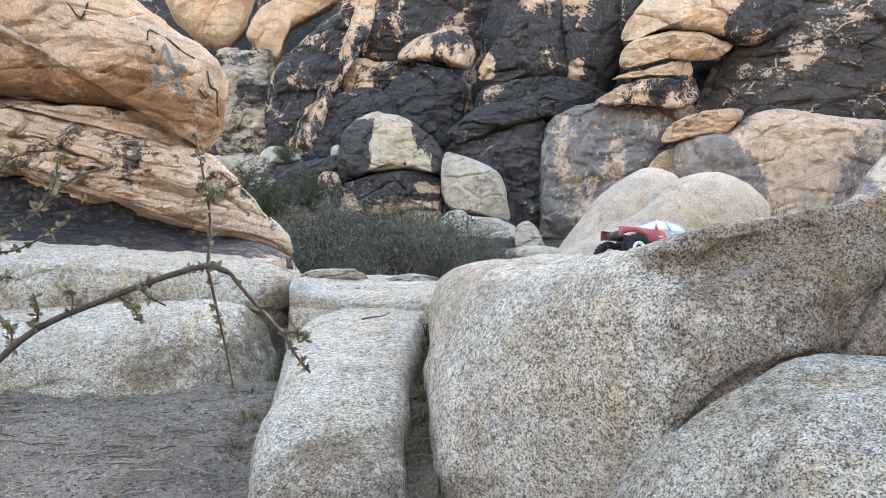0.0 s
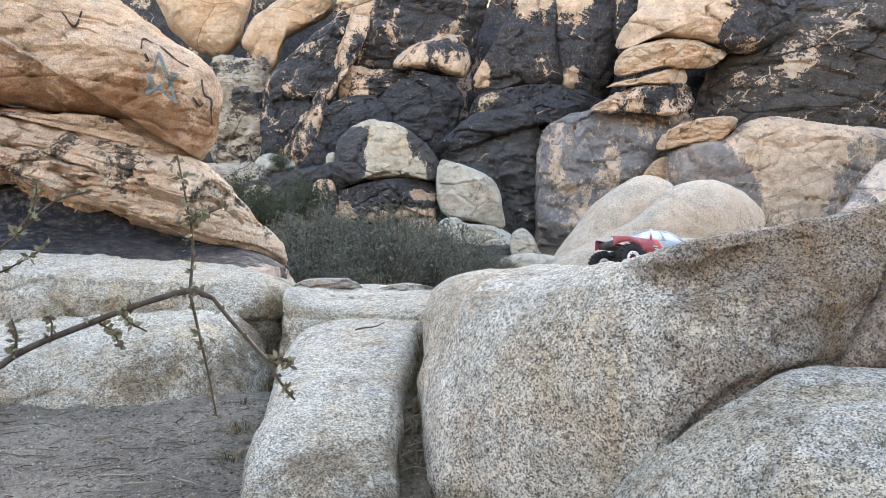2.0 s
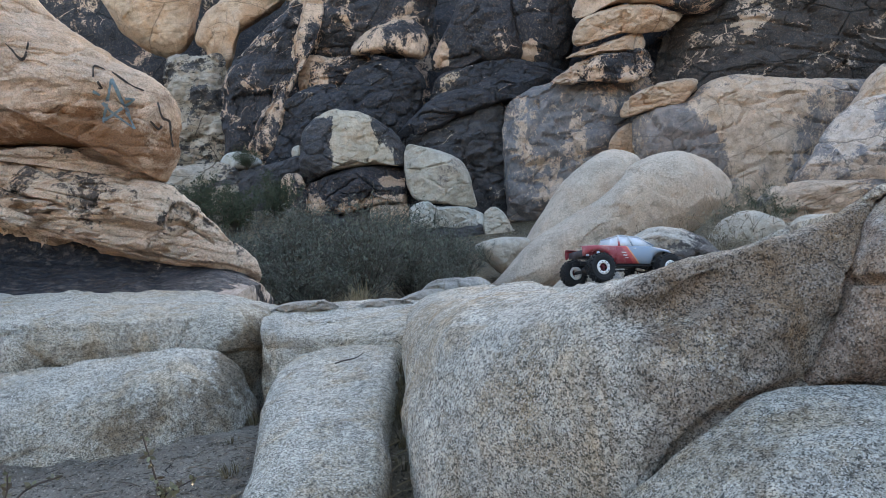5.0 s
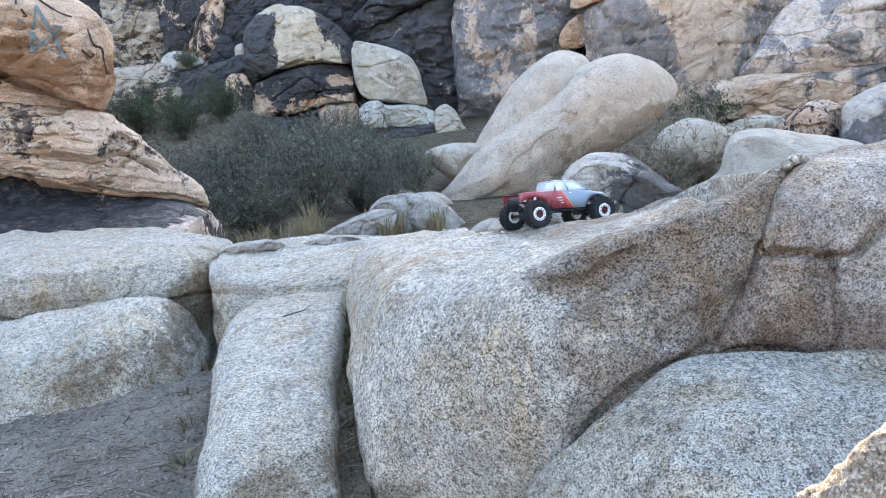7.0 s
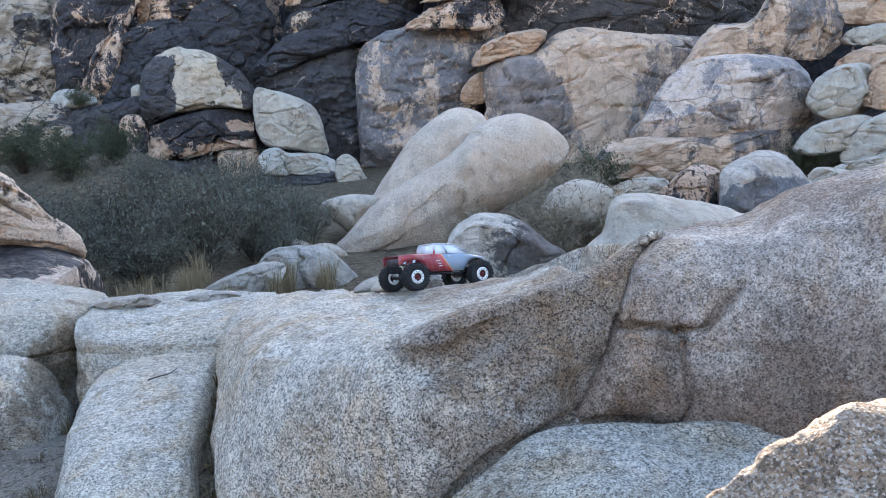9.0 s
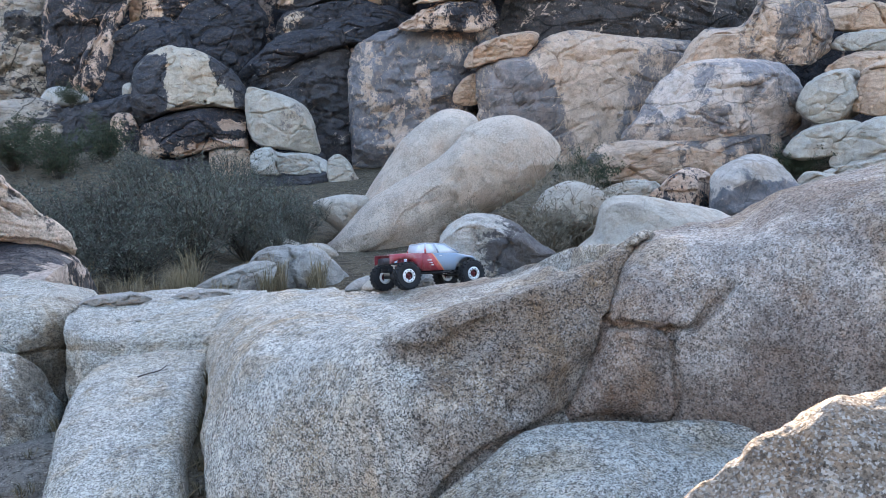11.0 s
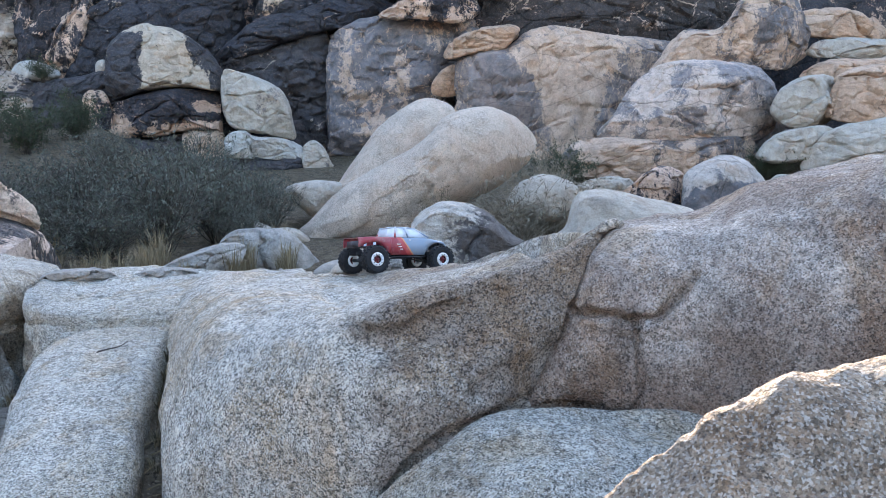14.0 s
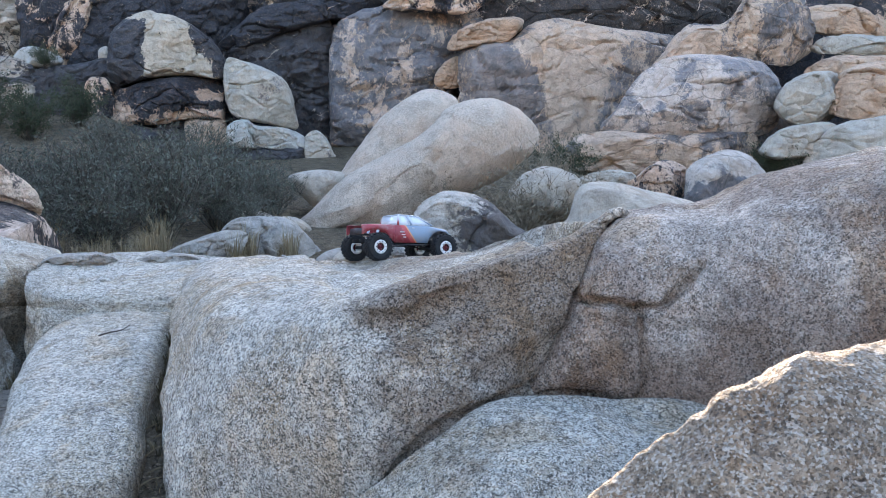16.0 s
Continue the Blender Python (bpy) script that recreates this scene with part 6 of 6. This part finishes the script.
# sand that fills the cleft
def build_cleft():
    bm, rows = bmesh.new(), []
    for k in range(60):
        y = 2.42 + 1.28 * k / 59
        row = []
        for j in range(18):
            x = -0.36 + 0.345 * j / 17
            z = min(-0.05 + 0.42 * (y - 2.45), 0.17 + 0.27 * (y - 3.0)) - 1.2 * max(0.0, -0.2 - x)
            row.append(bm.verts.new((x, y, z + 0.02 * fractal(Vector((x, y, 1)) * 9, 4))))
        row += [bm.verts.new((-0.015, y, -0.4)), bm.verts.new((-0.36, y, -0.4))]
        rows.append(row)
    for a, b in zip(rows, rows[1:]):
        for i in range(len(a)):
            j = (i + 1) % len(a)
            bm.faces.new((a[i], a[j], b[j], b[i]))
    bm.faces.new(rows[0][::-1])
    bm.faces.new(rows[-1])
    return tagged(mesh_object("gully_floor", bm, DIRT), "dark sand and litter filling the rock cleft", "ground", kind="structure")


build_cleft()

# dry grass and roots in the cleft between slab and ledge
def rest(x, y):
    """The height of the topmost surface at (x, y)."""
    return scene.ray_cast(bpy.context.evaluated_depsgraph_get(), Vector((x, y, 2.2)), Vector((0, 0, -1)))[1].z


CLEFT = leafy("cleft_grass", (0.05, 0.042, 0.024), (0.26, 0.21, 0.13))
for x, y, h, spread, count in ((-0.08, 3.62, 0.10, 0.11, 70), (-0.085, 3.50, 0.10, 0.13, 90), (-0.08, 3.40, 0.12, 0.13, 100), (-0.09, 3.30, 0.10, 0.12, 90), (-0.08, 3.20, 0.10, 0.11, 70), (-0.085, 3.05, 0.09, 0.10, 60), (-0.07, 2.90, 0.08, 0.10, 50), (-0.07, 2.72, 0.06, 0.09, 30),
                               (-0.80, 3.15, 0.10, 0.14, 70), (-0.84, 3.45, 0.09, 0.12, 60), (-0.86, 4.12, 0.14, 0.1, 40), (-0.90, 3.75, 0.08, 0.14, 40)):
    tuft(RNG, "dry straw grass in the rock cleft", h, spread, count, mat=CLEFT).location = (x, y, rest(x, y))
for x, y, z, turn in ((-0.10, 3.02, 0.26, 10), (-0.06, 2.96, 0.24, -25), (-0.09, 2.88, 0.20, 35), (-0.07, 2.80, 0.17, -10), (-0.10, 2.74, 0.13, 20), (-0.08, 2.66, 0.10, -30)):
    a = radians(turn)
    d = Vector((math.cos(a), math.sin(a), 0.25)) * 0.06
    p = Vector((x, y, rest(x, y) + 0.012))
    bm = bmesh.new()
    tube(bm, smooth_line([-d, Vector((0.004, 0, 0.014)), d * 0.5 + Vector((0, 0.01, 0.006)), d], 4), 0.0028, 5, 0.4)
    tagged(mesh_object("stick", bm, STRAW, p), "bleached dry root lying in the rock cleft", "stick")


# ---- the twig close to the camera ----
def build_twig():
    root = new("branch")
    tagged(root, "thin brown desert branch with small green leaves", "branch")
    rng = random.Random(12)
    D = 0.65
    runs = [([(-0.46, 0.60), (-0.386, 0.639), (-0.331, 0.684), (-0.267, 0.712), (-0.221, 0.728), (-0.189, 0.736), (-0.172, 0.731)], 0.0030, 0.75),
            ([(-0.172, 0.731), (-0.157, 0.712), (-0.130, 0.682), (-0.118, 0.664), (-0.107, 0.650)], 0.0019, 0.5),
            ([(-0.189, 0.735), (-0.190, 0.769), (-0.191, 0.796), (-0.201, 0.844)], 0.0014, 0.5),
            ([(-0.191, 0.790), (-0.178, 0.797), (-0.160, 0.804)], 0.0011, 0.5),
            ([(-0.189, 0.735), (-0.182, 0.698), (-0.176, 0.668), (-0.171, 0.636)], 0.0014, 0.5),
            ([(-0.46, 0.72), (-0.38, 0.752), (-0.335, 0.772), (-0.30, 0.806), (-0.268, 0.816)], 0.0014, 0.5),
            ([(-0.335, 0.772), (-0.318, 0.80), (-0.312, 0.822)], 0.0011, 0.5),
            ([(-0.42, 0.735), (-0.375, 0.790), (-0.350, 0.830)], 0.0011, 0.5),
            ([(-0.38, 0.752), (-0.350, 0.748), (-0.318, 0.762), (-0.296, 0.775)], 0.0010, 0.5),
            ([(-0.46, 0.70), (-0.41, 0.703), (-0.372, 0.722), (-0.350, 0.728)], 0.0011, 0.5),
            ([(-0.386, 0.639), (-0.372, 0.655), (-0.366, 0.672)], 0.0012, 0.6),
            ([(-0.350, 0.668), (-0.352, 0.684), (-0.362, 0.694)], 0.0011, 0.6),
            ([(-0.300, 0.698), (-0.300, 0.711), (-0.306, 0.720)], 0.0011, 0.6),
            ([(-0.267, 0.712), (-0.252, 0.704), (-0.243, 0.690)], 0.0011, 0.6),
            ([(-0.130, 0.682), (-0.118, 0.682), (-0.109, 0.675)], 0.0010, 0.6),
            ([(-0.331, 0.684), (-0.327, 0.70), (-0.331, 0.714)], 0.0013, 0.6),
            ([(-0.244, 0.721), (-0.236, 0.712), (-0.222, 0.705)], 0.0012, 0.6)]
    for points, radius, taper in runs:
        line = smooth_line([Vector((x, D + 0.012 * noise.noise(Vector((x * 20, z * 20, 3))), z)) for x, z in points], 5)
        bm = bmesh.new()
        tube(bm, line, radius, 7, taper)
        for v in bm.verts:
            v.co += v.co.normalized() * 0.0004 * noise.noise(v.co * 300)
        part("twig", bm, TWIG, root)
        leaves = bmesh.new()
        for k in range(1, len(line), 1 if radius < 0.0015 else 2):
            if rng.random() < 0.3:
                continue
            node = line[k].lerp(line[k - 1], rng.random())
            for _ in range(rng.choice((3, 4, 5, 6, 7))):
                d = Vector((rng.gauss(0, 0.7), rng.gauss(0, 0.7), rng.gauss(0.3, 0.7))).normalized() * rng.uniform(0.0045, 0.009)
                side = d.cross(Vector((rng.gauss(0, 0.4), 1, rng.gauss(0, 0.4)))).normalized()
                blade(leaves, node, node + d, 0.0018, side)
        part("foliage", leaves, LEAF, root, "small narrow green leaves", smooth=False)


TWIG = plain("twig_bark", (0.075, 0.058, 0.05), 0.8, vary=0.45, scale=150, bump=0.5)
build_twig()


# ---- sticks and litter ----
def stick(points, radius, label):
    bm = bmesh.new()
    tube(bm, smooth_line([Vector(p) for p in points], 5), radius, 6, 0.5)
    mid = sum((v.co for v in bm.verts), Vector()) / len(bm.verts)
    for v in bm.verts:
        v.co -= mid
    return tagged(mesh_object("stick", bm, TWIG, mid), label, "stick")


stick([(-0.36, 3.55, 0.439), (-0.32, 3.56, 0.447), (-0.27, 3.575, 0.452), (-0.235, 3.60, 0.468)], 0.004, "thin dry stick lying on the granite slab")


def build_litter():
    bm, rng = bmesh.new(), random.Random(8)
    for _ in range(1500):
        x, y = rng.uniform(-2.6, -0.55), rng.uniform(2.2, 3.8)
        z = ground_surface(x, y) + 0.004
        a, l = rng.gauss(0.1, 0.5), rng.choice((0.008, 0.010, 0.012, 0.016, 0.02, 0.03, 0.06)) * rng.uniform(0.7, 1.3)
        d = Vector((math.cos(a), math.sin(a), rng.gauss(0, 0.08))) * l
        p = Vector((x, y, z))
        tube(bm, [p - d, p + Vector((rng.gauss(0, 0.2) * l, rng.gauss(0, 0.2) * l, 0.003)), p + d], rng.uniform(0.001, 0.0028) + 0.02 * l * (l > 0.04), 4, 0.6)
    for _ in range(700):
        x, y = rng.uniform(-2.6, -0.5), rng.uniform(2.2, 3.8)
        z = ground_surface(x, y)
        r = rng.uniform(0.002, 0.007) + 0.006 * (rng.random() < 0.06)
        bmesh.ops.create_icosphere(bm, subdivisions=1, radius=r, matrix=Matrix.Translation((x, y, z)) @ Matrix.Diagonal((1, rng.uniform(0.6, 1.2), 0.6, 1)))
    return tagged(mesh_object("litter", bm, LITTER), "scattered dry twigs and gravel on sand", "litter", kind="stuff")


LITTER = leafy("litter_bits", (0.04, 0.032, 0.026), (0.30, 0.25, 0.2))
build_litter()


# ---- pebbles on the slabs ----
def pebble(x, y, r, rng):
    bm = bmesh.new()
    bmesh.ops.create_icosphere(bm, subdivisions=2, radius=r, matrix=Matrix.Diagonal((1.2, 1.0, 0.65, 1)))
    roughen(bm, 0.25 * r, r, rng.random() * 9, 2)
    ob = mesh_object("pebble", bm, WHITE, (x, y, rest(x, y) + 0.45 * r))
    return tagged(ob, "small pale pebble lying on granite", "pebble", "pebbles on the slabs")


PEB = random.Random(31)
for px, py, pr in ((-0.58, 4.47, 0.012), (-0.47, 4.42, 0.015), (-0.43, 4.45, 0.009), (-0.36, 4.36, 0.008), (-0.28, 4.5, 0.010), (-0.22, 3.3, 0.008), (-0.30, 3.62, 0.006), (-0.5, 3.75, 0.007),
                   (-1.4, 4.9, 0.012), (-1.9, 4.95, 0.010), (-1.15, 4.95, 0.014), (0.2, 3.5, 0.007), (0.45, 3.9, 0.009), (0.6, 3.2, 0.006), (1.25, 3.6, 0.010), (0.3, 4.1, 0.008)):
    pebble(px, py, pr, PEB)
